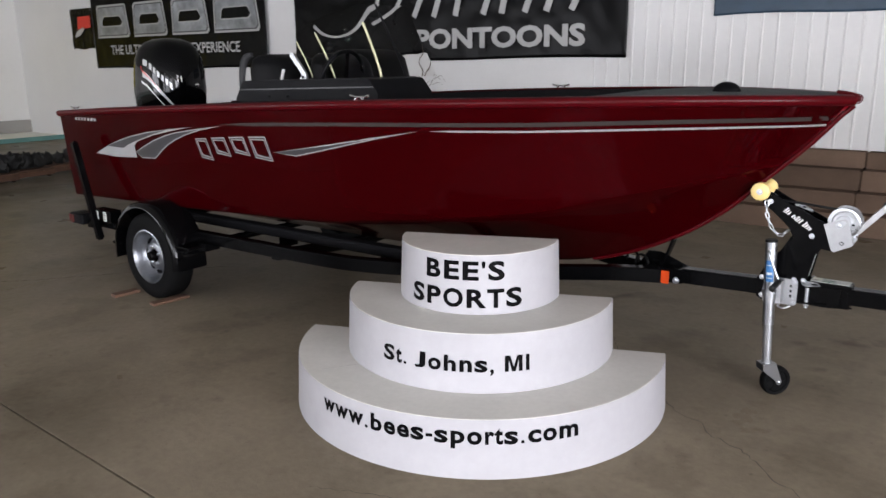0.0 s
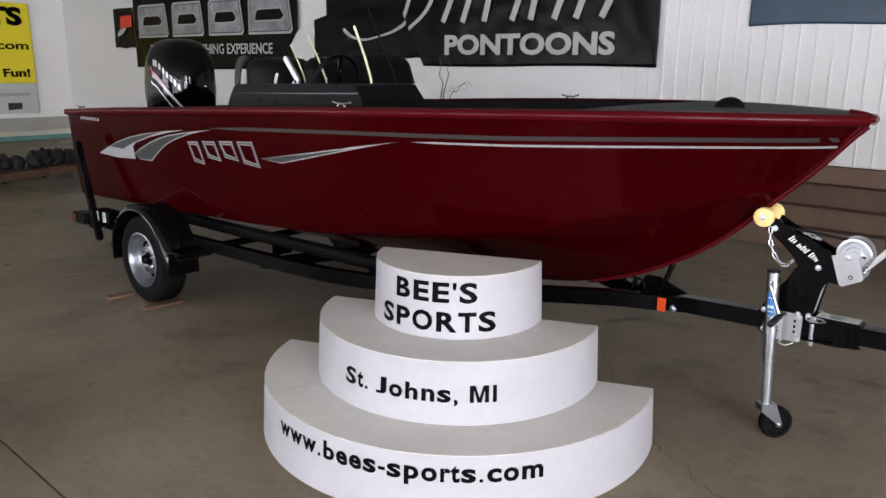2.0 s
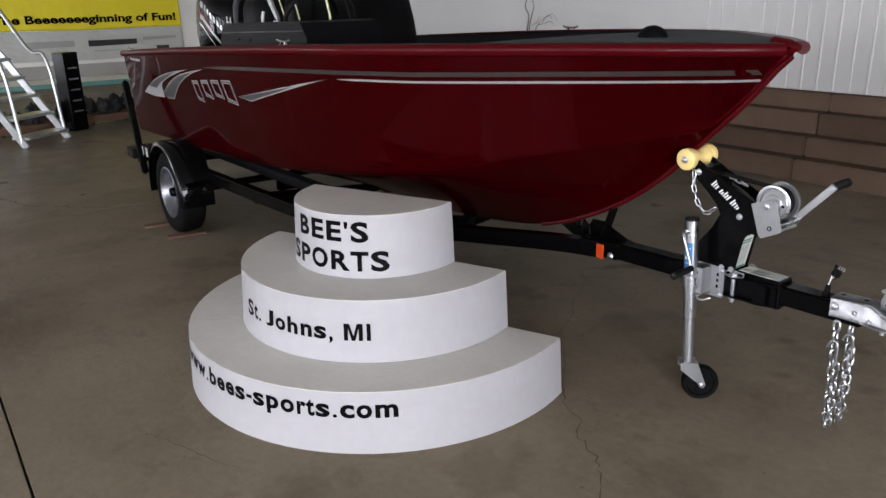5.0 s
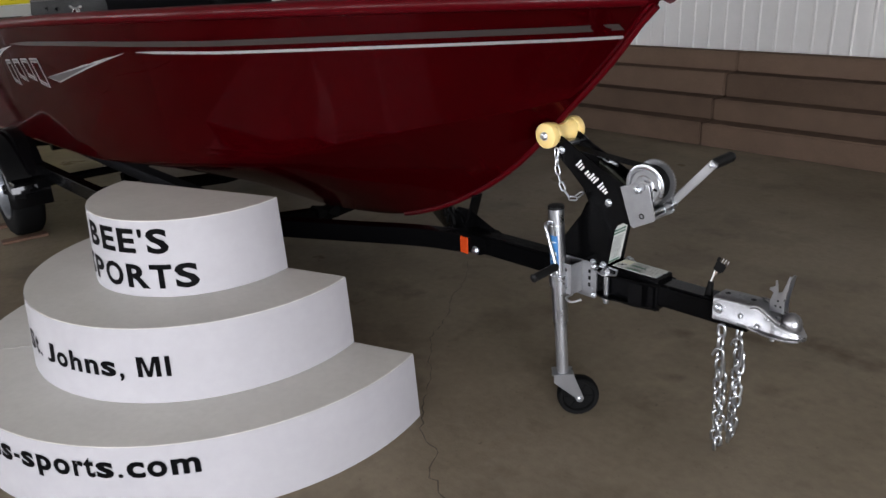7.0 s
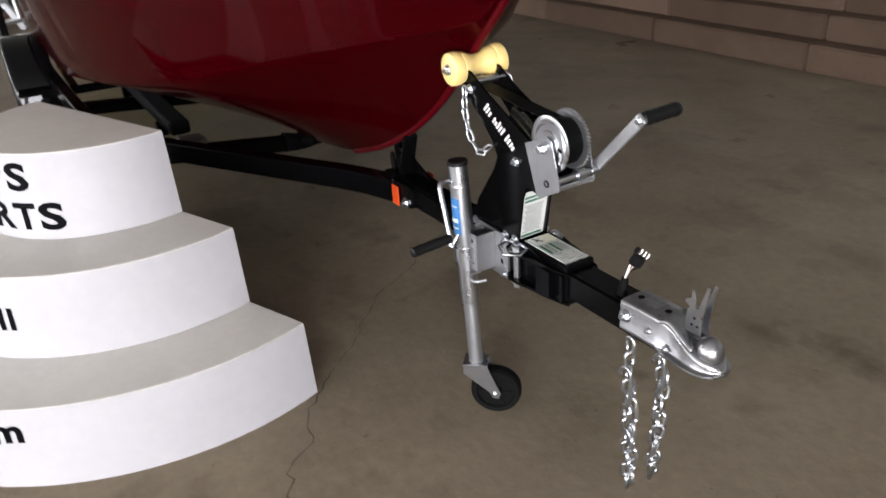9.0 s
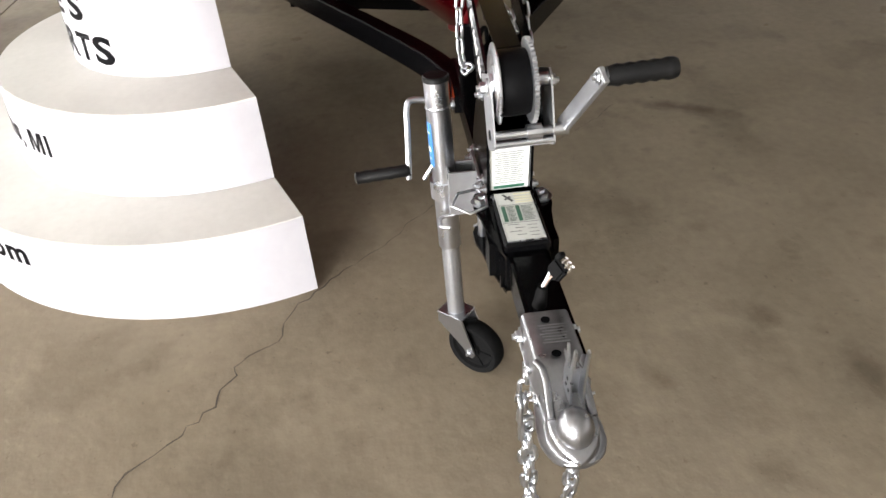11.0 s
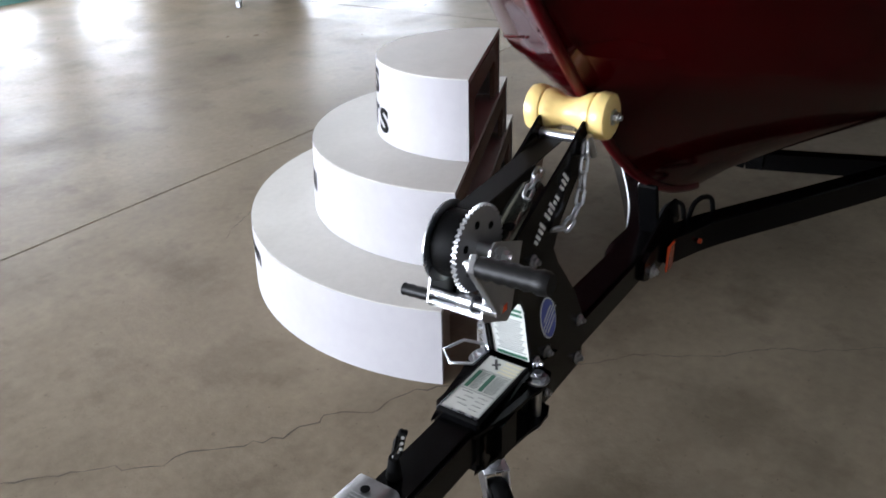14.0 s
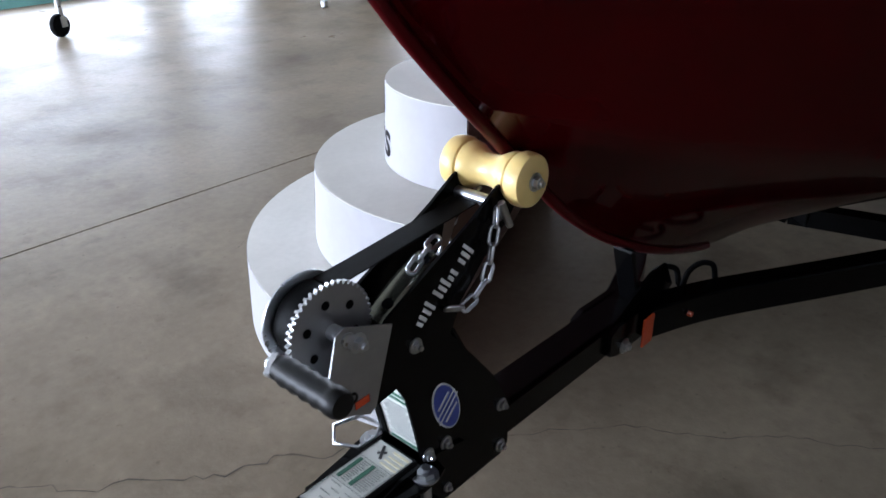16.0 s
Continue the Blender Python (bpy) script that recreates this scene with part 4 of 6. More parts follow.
def cowl_strip(name, pts, w0, w1, material, label):
    """A ribbon of vinyl on the cowling through (height, angle) pairs."""
    bm = bmesh.new()
    line = glide([(z, a, 0) for z, a in pts], 8)
    prev = None
    for i, p in enumerate(line):
        w = (w0 + (w1 - w0) * i / (len(line) - 1)) / 2
        row = [bm.verts.new(cowl_point(p.x + w, radians(p.y), 0.003)), bm.verts.new(cowl_point(p.x - w, radians(p.y), 0.003))]
        if prev:
            bm.faces.new((prev[0], row[0], row[1], prev[1]))
        prev = row
    return part(name, bm, material, cowl, label, smooth=60)


cowl_strip("graphic", [(1.50, 268), (1.42, 284), (1.32, 306), (1.22, 330)], 0.05, 0.02, SILVER_VINYL, "silver curved graphic")
cowl_strip("graphic", [(1.44, 266), (1.36, 280), (1.27, 298), (1.19, 320)], 0.016, 0.006, WHITE_VINYL, "white curved graphic")
cowl_strip("graphic", [(1.56, 264), (1.49, 272), (1.43, 284), (1.36, 298)], 0.014, 0.004, BANNER_RED, "red curved graphic")
for k in range(7):
    a0 = 268 + 8.2 * k
    z0 = 1.592 - 0.030 * k
    cowl_strip("emblem", [(z0, a0), (z0 - 0.018, a0 + 5.2)], 0.048, 0.048, SILVER_VINYL, "white emblem block")
cowl_strip("emblem", [(1.46, 334), (1.46, 336)], 0.05, 0.05, WHITE_VINYL, "white power mark")
cowl_strip("emblem", [(1.455, 341), (1.455, 343)], 0.05, 0.05, WHITE_VINYL, "white power mark")
bolt(cowl_point(1.40, radians(4), 0.0), (0.95, -0.2, 0), cowl, 0.016, 0.012, CHROME, "latch")

# ---- trailer ----
trailer = thing("boat_trailer", BOAT, "black steel boat trailer with zinc fittings and swivel jack", "trailer")

for s in (-1, 1):
    path = glide([(-1.205, 0.040 if s > 0 else -0.024, 0.472 if s > 0 else 0.462), (-1.40, s * 0.102 + 0.006, 0.460), (-1.72, s * 0.268 + 0.014, 0.450), (-2.05, s * 0.455 + 0.014, 0.448), (-2.35, s * 0.615 + 0.006, 0.450), (-2.65, s * 0.715, 0.45), (-3.0, s * 0.765, 0.45), (-4.2, s * 0.80, 0.45), (-5.35, s * 0.80, 0.45)], 6)
    loops = []
    for i, p in enumerate(path):
        d = (path[min(i + 1, len(path) - 1)] - path[max(i - 1, 0)]).normalized()
        side = d.cross(Vector((0, 0, 1))).normalized()
        loops.append([p + side * u + Vector((0, 0, v)) for u, v in ((-0.026, -0.038), (0.026, -0.038), (0.030, -0.034), (0.030, 0.034), (0.026, 0.038), (-0.026, 0.038), (-0.030, 0.034), (-0.030, -0.034))])
    rail = part("side_rail", rings(bmesh.new(), loops), POWDER_BLACK, trailer, smooth=40)
    if s > 0:
        part("marker", rod((-1.30, 0.104, 0.468), (-1.30, 0.114, 0.468), 0.0065), ORANGE, rail, "small orange marker")
part("tongue", beam((-1.30, 0, 0.470), (-0.42, 0, 0.492), 0.078, 0.076), POWDER_BLACK, trailer, bevel=0.008, segments=2, smooth=50)
for s in (-1, 1):
    part("rail_clamp", prism([(-1.215, 0.436), (-1.215, 0.508), (-1.09, 0.512), (-1.06, 0.50), (-1.06, 0.45), (-1.09, 0.438)], s * 0.0392, s * 0.0512), POWDER_BLACK, trailer, bevel=0.003)
    ry = 0.074 if s > 0 else -0.058
    part("reflector", span(-1.192, -1.150, ry - 0.003, ry + 0.003, 0.437 - 0.008 * (s < 0), 0.508 - 0.012 * (s < 0)), ORANGE, trailer, "orange side reflector", bevel=0.002)
    bolt((-1.115, s * 0.0515, 0.452), (0, s, 0), trailer, 0.012, 0.01)
for s in (1,):
    part("gusset", prism([(-1.07, 0.46), (-1.07, 0.508), (-1.235, 0.572), (-1.30, 0.570), (-1.345, 0.50), (-1.30, 0.46)], s * 0.030, s * 0.037), POWDER_BLACK, trailer, bevel=0.0015)
# keel support bracket and brake line loops behind the tongue joint
part("keel_bracket", beam((-1.21, 0.005, 0.50), (-1.155, 0.005, 0.655), 0.05, 0.014), POWDER_BLACK, trailer, bevel=0.004)
for k, (x, y) in enumerate(((-1.33, 0.02), (-1.405, 0.075))):
    part("wire_loop", tube(glide([(x - 0.045, y + 0.02, 0.485), (x - 0.032, y + 0.014, 0.528), (x, y, 0.543), (x + 0.032, y - 0.014, 0.53), (x + 0.045, y - 0.02, 0.49)], 5), 0.007, 7), RUBBER, trailer, "black cable loop", smooth=60)

# cross beams, axle, bunks
for x, z, w in ((-2.25, 0.40, 0.56), (-3.35, 0.40, 0.78), (-5.25, 0.42, 0.80)):
    bm = beam((x, -w, z + 0.02), (x, 0, z - 0.045), 0.06, 0.06)
    beam((x, 0, z - 0.045), (x, w, z + 0.02), 0.06, 0.06, bm)
    part("cross_beam", bm, POWDER_BLACK, trailer)
part("axle", rod((-4.42, -0.83, 0.297), (-4.42, 0.83, 0.297), 0.028), POWDER_BLACK, trailer, smooth=40)
for s in (-1, 1):
    part("leaf_spring", beam((-4.85, s * 0.70, 0.38), (-4.12, s * 0.70, 0.38), 0.045, 0.03), POWDER_BLACK, trailer)
    bunk = part("bunk", span(-5.35, -2.45, s * 0.45 - 0.045, s * 0.45 + 0.045, 0.435, 0.498), BUNK_BLACK, trailer, "carpeted support bunk", bevel=0.01)
    for x in (-5.0, -3.6, -2.7):
        part("bunk_bracket", span(x - 0.03, x + 0.03, s * 0.45 - 0.055, s * 0.45 + 0.055, 0.385, 0.44), POWDER_BLACK, bunk)
part("keel_roller", lathe([(0.02, -0.06), (0.045, -0.06), (0.03, 0), (0.045, 0.06), (0.02, 0.06)], (-2.25, 0, 0.365), (0, 1, 0), 16), RUBBER, trailer, smooth=40)
part("roller_bracket", span(-2.31, -2.19, -0.50, -0.40, 0.40, 0.47), ZINC_DULL, trailer, "zinc bunk bracket", bevel=0.004)
bolt((-2.25, -0.505, 0.435), (0, -1, 0), trailer, 0.012, 0.012)

# wheels
for s in (-1, 1):
    c = Vector((-4.42, s * 0.90, 0.297))
    wheel = new("wheel")
    wheel.parent = trailer
    wheel.location = c
    ax = Vector((0, s, 0))
    part("tyre", lathe([(0.17, -0.075), (0.225, -0.088), (0.272, -0.085), (0.292, -0.068), (0.297, -0.04), (0.297, 0.04), (0.292, 0.068), (0.272, 0.085), (0.225, 0.088), (0.18, 0.078), (0.168, 0.06)], (0, 0, 0), ax, 48, caps=False), RUBBER, wheel, "black rubber tyre", smooth=40)
    bm = lathe([(0.182, 0.080), (0.186, 0.086), (0.178, 0.088), (0.170, 0.080), (0.164, 0.062), (0.160, 0.036), (0.150, 0.012), (0.140, 0.004), (0.118, 0.006), (0.100, 0.016), (0.092, 0.030), (0.078, 0.036), (0.045, 0.036)], (0, 0, 0), ax, 40, caps=False)
    rim = part("rim", bm, GALV, wheel, "galvanised steel rim", smooth=40)
    for k in range(8):
        a = 2 * math.pi * k / 8
        p = Vector((0.119 * math.cos(a), s * 0.009, 0.119 * math.sin(a)))
        tang = Vector((-math.sin(a), 0, math.cos(a)))
        slot = lathe([(0.0145, -0.003), (0.0145, 0.004)], p, ax, 12)
        for v in slot.verts:
            v.co += tang * (v.co - p).dot(tang) * 1.2
        part("slot", slot, LETTER, rim)
    for k in range(5):
        a = 2 * math.pi * k / 5 + 0.3
        bolt((0.058 * math.cos(a), s * 0.034, 0.058 * math.sin(a)), ax, wheel, 0.009, 0.014, ZINC, "wheel_nut")
    part("hub_cap", lathe([(0.034, 0.02), (0.034, 0.06), (0.028, 0.075), (0.001, 0.078)], (0, 0, 0), ax, 20), POWDER_BLACK, wheel, "black hub cap", smooth=40)
    # fender: a rounded arch with flat steps
    loops = []
    for i in range(29):
        a = radians(-8 + 196 * i / 28)
        r = 0.372
        x, z = -4.42 + r * math.cos(a), 0.30 + r * math.sin(a)
        ux, uz = math.cos(a), math.sin(a)
        sec = [(0.0, -0.115), (0.0, 0.095), (-0.01, 0.112), (-0.035, 0.118), (-0.035, 0.112), (-0.014, 0.106), (-0.008, 0.092), (-0.008, -0.115)]
        loops.append([(x + ux * u, s * (0.90 + v), z + uz * u) for u, v in sec])
    fender = part("fender", rings(bmesh.new(), loops), GLOSS_BLACK, trailer, "glossy black plastic fender", smooth=50)
    part("step", span(-4.06, -3.92, s * 0.90 - 0.105, s * 0.92 + 0.10, 0.405, 0.424), GLOSS_BLACK, fender, bevel=0.006)
    part("step", span(-4.87, -4.77, s * 0.88 - 0.10, s * 0.90 + 0.10, 0.33, 0.352), GLOSS_BLACK, fender, bevel=0.006)
    part("fender_bracket", beam((-3.93, s * 0.89, 0.41), (-3.93, s * 0.78, 0.41), 0.07, 0.05), POWDER_BLACK, fender)
    # loading guide and tail lamp
    guide = part("guide_post", beam((-5.075, s * 0.955, 0.325), (-5.295, s * 0.955, 1.03), 0.045, 0.062), POWDER_BLACK, trailer, "black leaning loading guide", bevel=0.012, segments=2, smooth=50)
    part("guide_arm", beam((-5.20, s * 0.78, 0.43), (-5.20, s * 0.96, 0.43), 0.06, 0.05), POWDER_BLACK, trailer)
    clamp = part("guide_clamp", span(-5.16, -4.93, s * 0.90 - 0.045, s * 0.90 + 0.045, 0.462, 0.548), POWDER_BLACK, trailer, bevel=0.004)
    for x in (-5.13, -5.02):
        part("label", span(x, x + 0.042, s * 0.9465 - 0.001, s * 0.9465 + 0.001, 0.470, 0.538), PAPER, clamp, "small white printed label")
        for z in (0.480, 0.498, 0.512, 0.526):
            part("print", span(x + 0.006, x + 0.034, s * 0.9485 - 0.0005, s * 0.9485 + 0.0005, z, z + 0.006), LETTER, clamp, "dark line of print")
    lamp = part("tail_lamp", span(-5.43, -5.25, s * 0.93 - 0.06, s * 0.93 + 0.06, 0.42, 0.50), CONSOLE_BLACK, trailer, bevel=0.01)
    part("lens", span(-5.446, -5.431, s * 0.93 - 0.052, s * 0.93 + 0.052, 0.428, 0.492), RED_LENS, lamp, "dark red lens")
    part("side_lens", span(-5.42, -5.36, s * 0.99, s * 0.996, 0.432, 0.488), RED_LENS, lamp, "dark red side lens", bevel=0.002)
    part("lamp_arm", span(-5.25, -4.80, s * 0.885 - 0.02, s * 0.885 + 0.02, 0.405, 0.455), POWDER_BLACK, trailer)

# hinge of the folding tongue
for s in (-1, 1):
    part("hinge_plate", prism([(-0.60, 0.455), (-0.60, 0.53), (-0.535, 0.545), (-0.46, 0.545), (-0.33, 0.52), (-0.33, 0.447), (-0.40, 0.437), (-0.55, 0.437)], s * 0.044, s * 0.050), POWDER_BLACK, trailer, bevel=0.002)
    bm = bmesh.new()
    for z in (0.447, 0.525):
        pts = [(-0.535, 0.05), (-0.530, 0.070), (-0.510, 0.078), (-0.475, 0.078), (-0.445, 0.070), (-0.385, 0.062), (-0.31, 0.042)]
        a = [bm.verts.new((x, s * y, z)) for x, y in pts]
        b = [bm.verts.new((x, s * y, z + 0.007)) for x, y in pts]
        bm.faces.new(a)
        bm.faces.new(b[::-1])
        for i in range(len(pts)):
            j = (i + 1) % len(pts)
            bm.faces.new((a[i], b[i], b[j], a[j]))
    part("hinge_ear", bm, POWDER_BLACK, trailer)
    part("hinge_web", prism([(-0.41, 0.454), (-0.41, 0.525), (-0.36, 0.525), (-0.36, 0.454)], s * 0.048, s * 0.066), POWDER_BLACK, trailer)
    part("pin", rod((-0.497, s * 0.060, 0.425), (-0.497, s * 0.060, 0.545), 0.009, 12), ZINC, trailer, "zinc hinge pin", smooth=40)
    bolt((-0.497, s * 0.060, 0.532), (0, 0, 1), trailer, 0.015, 0.012)
    bolt((-0.497, s * 0.060, 0.447), (0, 0, -1), trailer, 0.012, 0.012)
part("pin_ring", tube([(-0.467, -0.122, 0.548), (-0.512, -0.105, 0.549), (-0.522, -0.067, 0.548), (-0.497, -0.052, 0.546), (-0.461, -0.055, 0.545), (-0.441, -0.090, 0.546)], 0.0033, 7, closed=True), ZINC, trailer, "bent wire pull ring", smooth=50)
cover = part("label_box", span(-0.502, -0.322, -0.043, 0.043, 0.440, 0.549), POWDER_BLACK, trailer, bevel=0.004)
tag = part("warning_label", span(-0.493, -0.333, -0.036, 0.036, 0.5495, 0.5507), PAPER, cover, "white warning label on top of the tongue")
bm = bmesh.new()
for y0, y1 in ((-0.020, -0.005), (0.008, 0.030)):
    for k in range(12):
        mesh_box(bm, (-0.443 + 0.0043 * k, (y0 + y1) / 2 - 0.001 * (k % 3), 0.5512), (0.0016, y1 - y0 - 0.002 * (k % 3), 0.0006))
for k in range(4):
    mesh_box(bm, (-0.383 + 0.011 * k, -0.016 + 0.010 * (k % 2), 0.5512), (0.0016, 0.022 - 0.004 * (k % 2), 0.0006))
    mesh_box(bm, (-0.378 + 0.011 * k, 0.018, 0.5512), (0.0012, 0.018, 0.0006))
for y in (-0.0345, 0.0345):
    mesh_box(bm, (-0.413, y, 0.5512), (0.150, 0.0008, 0.0006))
mesh_box(bm, (-0.449, 0, 0.5512), (0.0010, 0.068, 0.0006))
mesh_box(bm, (-0.389, 0, 0.5512), (0.0010, 0.068, 0.0006))
tagged(part("print", bm, PAPER_TEXT, tag, "rows of small grey print"), kind="stuff")
for y in (-0.0265, 0.001):
    part("print", box((-0.4195, y, 0.5515), (0.051, 0.0075, 0.0006)), PAPER_GREEN, tag, "green printed bar")
for x, w in ((-0.486, 0.004), (-0.475, 0.003), (-0.466, 0.003), (-0.457, 0.003)):
    part("print", box((x, 0.018, 0.5513), (w, 0.034, 0.0006)), BANNER_YELLOW, tag, "faded yellow printed line")
for turn, l in ((0.55, 0.030), (-0.9, 0.016)):
    part("print", box((-0.474, -0.012, 0.5513 + 0.0004 * turn), (l, 0.005, 0.0006), Euler((0, 0, turn)).to_quaternion()), CHARCOAL_VINYL, tag, "small dark pictogram")
part("label_edge", span(-0.3335, -0.3305, -0.036, 0.036, 0.5492, 0.5512), ZINC, cover, "bright strip along the front edge")

# front tongue tube, plug and coupler
part("front_tube", beam((-0.36, 0, 0.496), (-0.03, 0, 0.502), 0.074, 0.074), POWDER_BLACK, trailer, bevel=0.007, segments=2, smooth=50)
# the plug leans back on its wires, its three terminals in a row
P_ROW, P_OUT = Vector((0.83, 0.38, -0.41)).normalized(), Vector((0.25, 0.50, 0.83))
P_OUT = (P_OUT - P_ROW * P_OUT.dot(P_ROW)).normalized()
P_SIDE = P_OUT.cross(P_ROW)
PLUG_AT = Vector((-0.153, 0.014, 0.622))


def plug_point(u, v, w):
    return PLUG_AT + P_ROW * u + P_SIDE * v + P_OUT * w


plug = part("wiring_plug", mapped(box((0, 0, -0.004), (0.030, 0.014, 0.029)), plug_point), RUBBER, trailer, "black four-way wiring plug", bevel=0.004, segments=2)
part("shroud", mapped(box((-0.0125, 0, 0.0155), (0.009, 0.013, 0.014)), plug_point), RUBBER, plug, bevel=0.002)
part("boot", rod((-0.168, -0.012, 0.537), (-0.166, -0.008, 0.578), 0.013, 10, r1=0.008), RUBBER, plug, smooth=40)
for k, m in enumerate((WHITE_VINYL, TAN, RUBBER)):
    part("wire", tube(glide([Vector((-0.167, -0.010 + 0.003 * k, 0.574)), Vector((-0.164, -0.004 + 0.004 * k, 0.592)), plug_point(-0.008 + 0.008 * k, 0, -0.018)], 4), 0.0022, 6), m, plug, smooth=60)
for k in range(3):
    part("terminal", mapped(rod((-0.002 + 0.0085 * k, 0, 0.011), (-0.002 + 0.0085 * k, 0, 0.024), 0.0028, 8), plug_point), CHROME, plug, "bright metal terminal")

coupler = new("coupler")
coupler.parent = trailer
coupler.matrix_local = Matrix.Translation((0.023, -0.012, 0.008)) @ Matrix.Translation((-0.17, 0, 0.5)) @ Euler((0, radians(-1.6), 0)).to_matrix().to_4x4() @ Matrix.Translation((0.17, 0, -0.5))
tagged(coupler, label="bright zinc ball coupler")
loops = []
# pressed body: a channel that necks in before the socket and grows a flange round it
CX = (-0.154, -0.09, -0.056, -0.034, -0.012, 0.010, 0.028, 0.046, 0.062, 0.076, 0.086, 0.093, 0.097)
wall_w = curve_fn(CX, (0.0385, 0.0388, 0.0385, 0.036, 0.0325, 0.0325, 0.036, 0.037, 0.034, 0.028, 0.020, 0.010, 0.004))
roof_z = curve_fn(CX, (0.547, 0.549, 0.549, 0.546, 0.536, 0.522, 0.513, 0.508, 0.503, 0.498, 0.492, 0.486, 0.482))
rim_w = curve_fn(CX, (0.0388, 0.0392, 0.0395, 0.041, 0.0435, 0.046, 0.048, 0.0475, 0.044, 0.038, 0.030, 0.017, 0.006))
for k in range(49):
    x = CX[0] + (CX[-1] - CX[0]) * (k / 48) ** 0.8
    w, z1, wf = wall_w(x), roof_z(x), rim_w(x)
    z0 = 0.4765 - 0.006 * min(max((x + 0.062) / 0.06, 0), 1)
    half = [(wf, z0), (wf + 0.0008, z0 + 0.003), (wf, z0 + 0.006), (w + 0.002, z0 + 0.0075), (w, z0 + 0.010), (w, max(z1 - 0.010, z0 + 0.0105)), (w * 0.95, max(z1 - 0.004, z0 + 0.011)), (w * 0.84, max(z1 - 0.0006, z0 + 0.0115)), (w * 0.4, max(z1, z0 + 0.012))]
    loops.append([(x, -y, z) for y, z in half] + [(x, y, z) for y, z in half[::-1]])
part("body", rings(bmesh.new(), loops), COUPLER_ZINC, coupler, smooth=50)
bm = bmesh.new()
bmesh.ops.create_uvsphere(bm, u_segments=28, v_segments=16, radius=1.0, matrix=Matrix.Translation((0.056, 0, 0.506)) @ Matrix.Diagonal((0.029, 0.027, 0.034, 1)))
part("ball_socket", bm, COUPLER_ZINC, coupler, smooth=80)
part("clamp_nut", lathe([(0.012, 0), (0.012, 0.010), (0.007, 0.012), (0.007, 0.022)], (0.012, -0.012, 0.470), (0, 0, -1), 6), ZINC, coupler, "small adjusting nut")
for s in (-1, 1):
    # raised fold beside the latch well
    part("fold", tube(glide([(-0.045, s * 0.036, 0.543), (-0.026, s * 0.030, 0.545), (-0.004, s * 0.028, 0.533), (0.018, s * 0.029, 0.521), (0.040, s * 0.030, 0.512)], 4), 0.006, 8, radii=None), COUPLER_ZINC, coupler, smooth=70)
NEAR = [(x + 0.018, z - 0.006) for x, z in ((-0.024, 0.538), (0.016, 0.538), (0.016, 0.572), (0.030, 0.648), (0.024, 0.649), (0.006, 0.595), (-0.004, 0.592), (-0.004, 0.612), (-0.008, 0.631), (-0.013, 0.629), (-0.012, 0.613), (-0.026, 0.606), (-0.028, 0.600), (-0.016, 0.594), (-0.024, 0.57))]
part("latch_plate", prism(NEAR, -0.004, -0.001), ZINC, coupler, "upright zinc latch lever")
part("latch_plate", prism([(-0.002, 0.532), (0.038, 0.532), (0.038, 0.569), (0.051, 0.642), (0.045, 0.643), (0.028, 0.592), (0.0, 0.579)], 0.013, 0.016), ZINC, coupler, "upright zinc latch lever")
part("latch_bridge", span(0.012, 0.016, -0.004, 0.016, 0.535, 0.582), ZINC, coupler)
for x, z in ((0.010, 0.550), (0.024, 0.550), (0.016, 0.566)):
    part("hole", lathe([(0.003, 0), (0.003, 0.0006)], (x, -0.0041, z), (0, -1, 0), 10), LETTER, coupler, "dark round hole")
for x, z, r in ((-0.138, 0.514, 0.0105), (-0.070, 0.509, 0.0055), (-0.022, 0.490, 0.005)):
    for s in (-1, 1):
        bolt((x, s * 0.0395, z), (0, s, 0), coupler, r, 0.009 if r > 0.01 else 0.004)
for x in (-0.128, -0.051):
    part("hole", lathe([(0.0075, 0), (0.0075, 0.0006)], (x, -0.004, 0.5513), (0, 0, 1), 16), LETTER, coupler, "dark round hole")
bm = bmesh.new()
for k in range(7):
    mesh_box(bm, (-0.115 + 0.0065 * k, 0.002, 0.5516), (0.0022, 0.042 - 0.004 * (k % 3), 0.0004))
tagged(part("stamping", bm, ZINC_DULL, coupler, "rows of stamped marks"), kind="stuff")


# chains
def link_mesh(length, width, r):
    h, w = length / 2 - r, width / 2 - r
    pts = []
    for k in range(16):
        a = 2 * math.pi * k / 16
        pts.append((math.copysign(max(h - w, 0), math.cos(a)) + w * math.cos(a), w * math.sin(a), 0))
    bm = tube(pts, r, 7, closed=True)
    me = bpy.data.meshes.new("link")
    bmesh.ops.recalc_face_normals(bm, faces=bm.faces)
    bm.to_mesh(me)
    bm.free()
    me.polygons.foreach_set("use_smooth", [True] * len(me.polygons))
    me.materials.append(ZINC)
    return me


BIG_LINK, SMALL_LINK = link_mesh(0.046, 0.031, 0.0047), link_mesh(0.036, 0.020, 0.0032)


def chain(line, mesh, pitch, parent, label, twist=0.0):
    """Links along a line of points, each turned a quarter against the last."""
    holder = new("chain")
    holder.parent = parent
    tagged(holder, label=label)
    P = [Vector(p) for p in line]
    k = 0
    total = sum((b - a).length for a, b in zip(P, P[1:]))
    d_at = 0.0
    while d_at <= total:
        rest, j = d_at, 0
        while j < len(P) - 2 and rest > (P[j + 1] - P[j]).length:
            rest -= (P[j + 1] - P[j]).length
            j += 1
        d = (P[j + 1] - P[j]).normalized()
        p = P[j] + d * rest
        q = d.to_track_quat('X', 'Z')
        ob = new("link", mesh)
        ob.parent = holder
        ob.matrix_local = Matrix.Translation(p) @ q.to_matrix().to_4x4() @ pose(0, 0, 0, 45 + 90 * (k % 2) + twist * k)
        d_at += pitch
        k += 1
    return holder


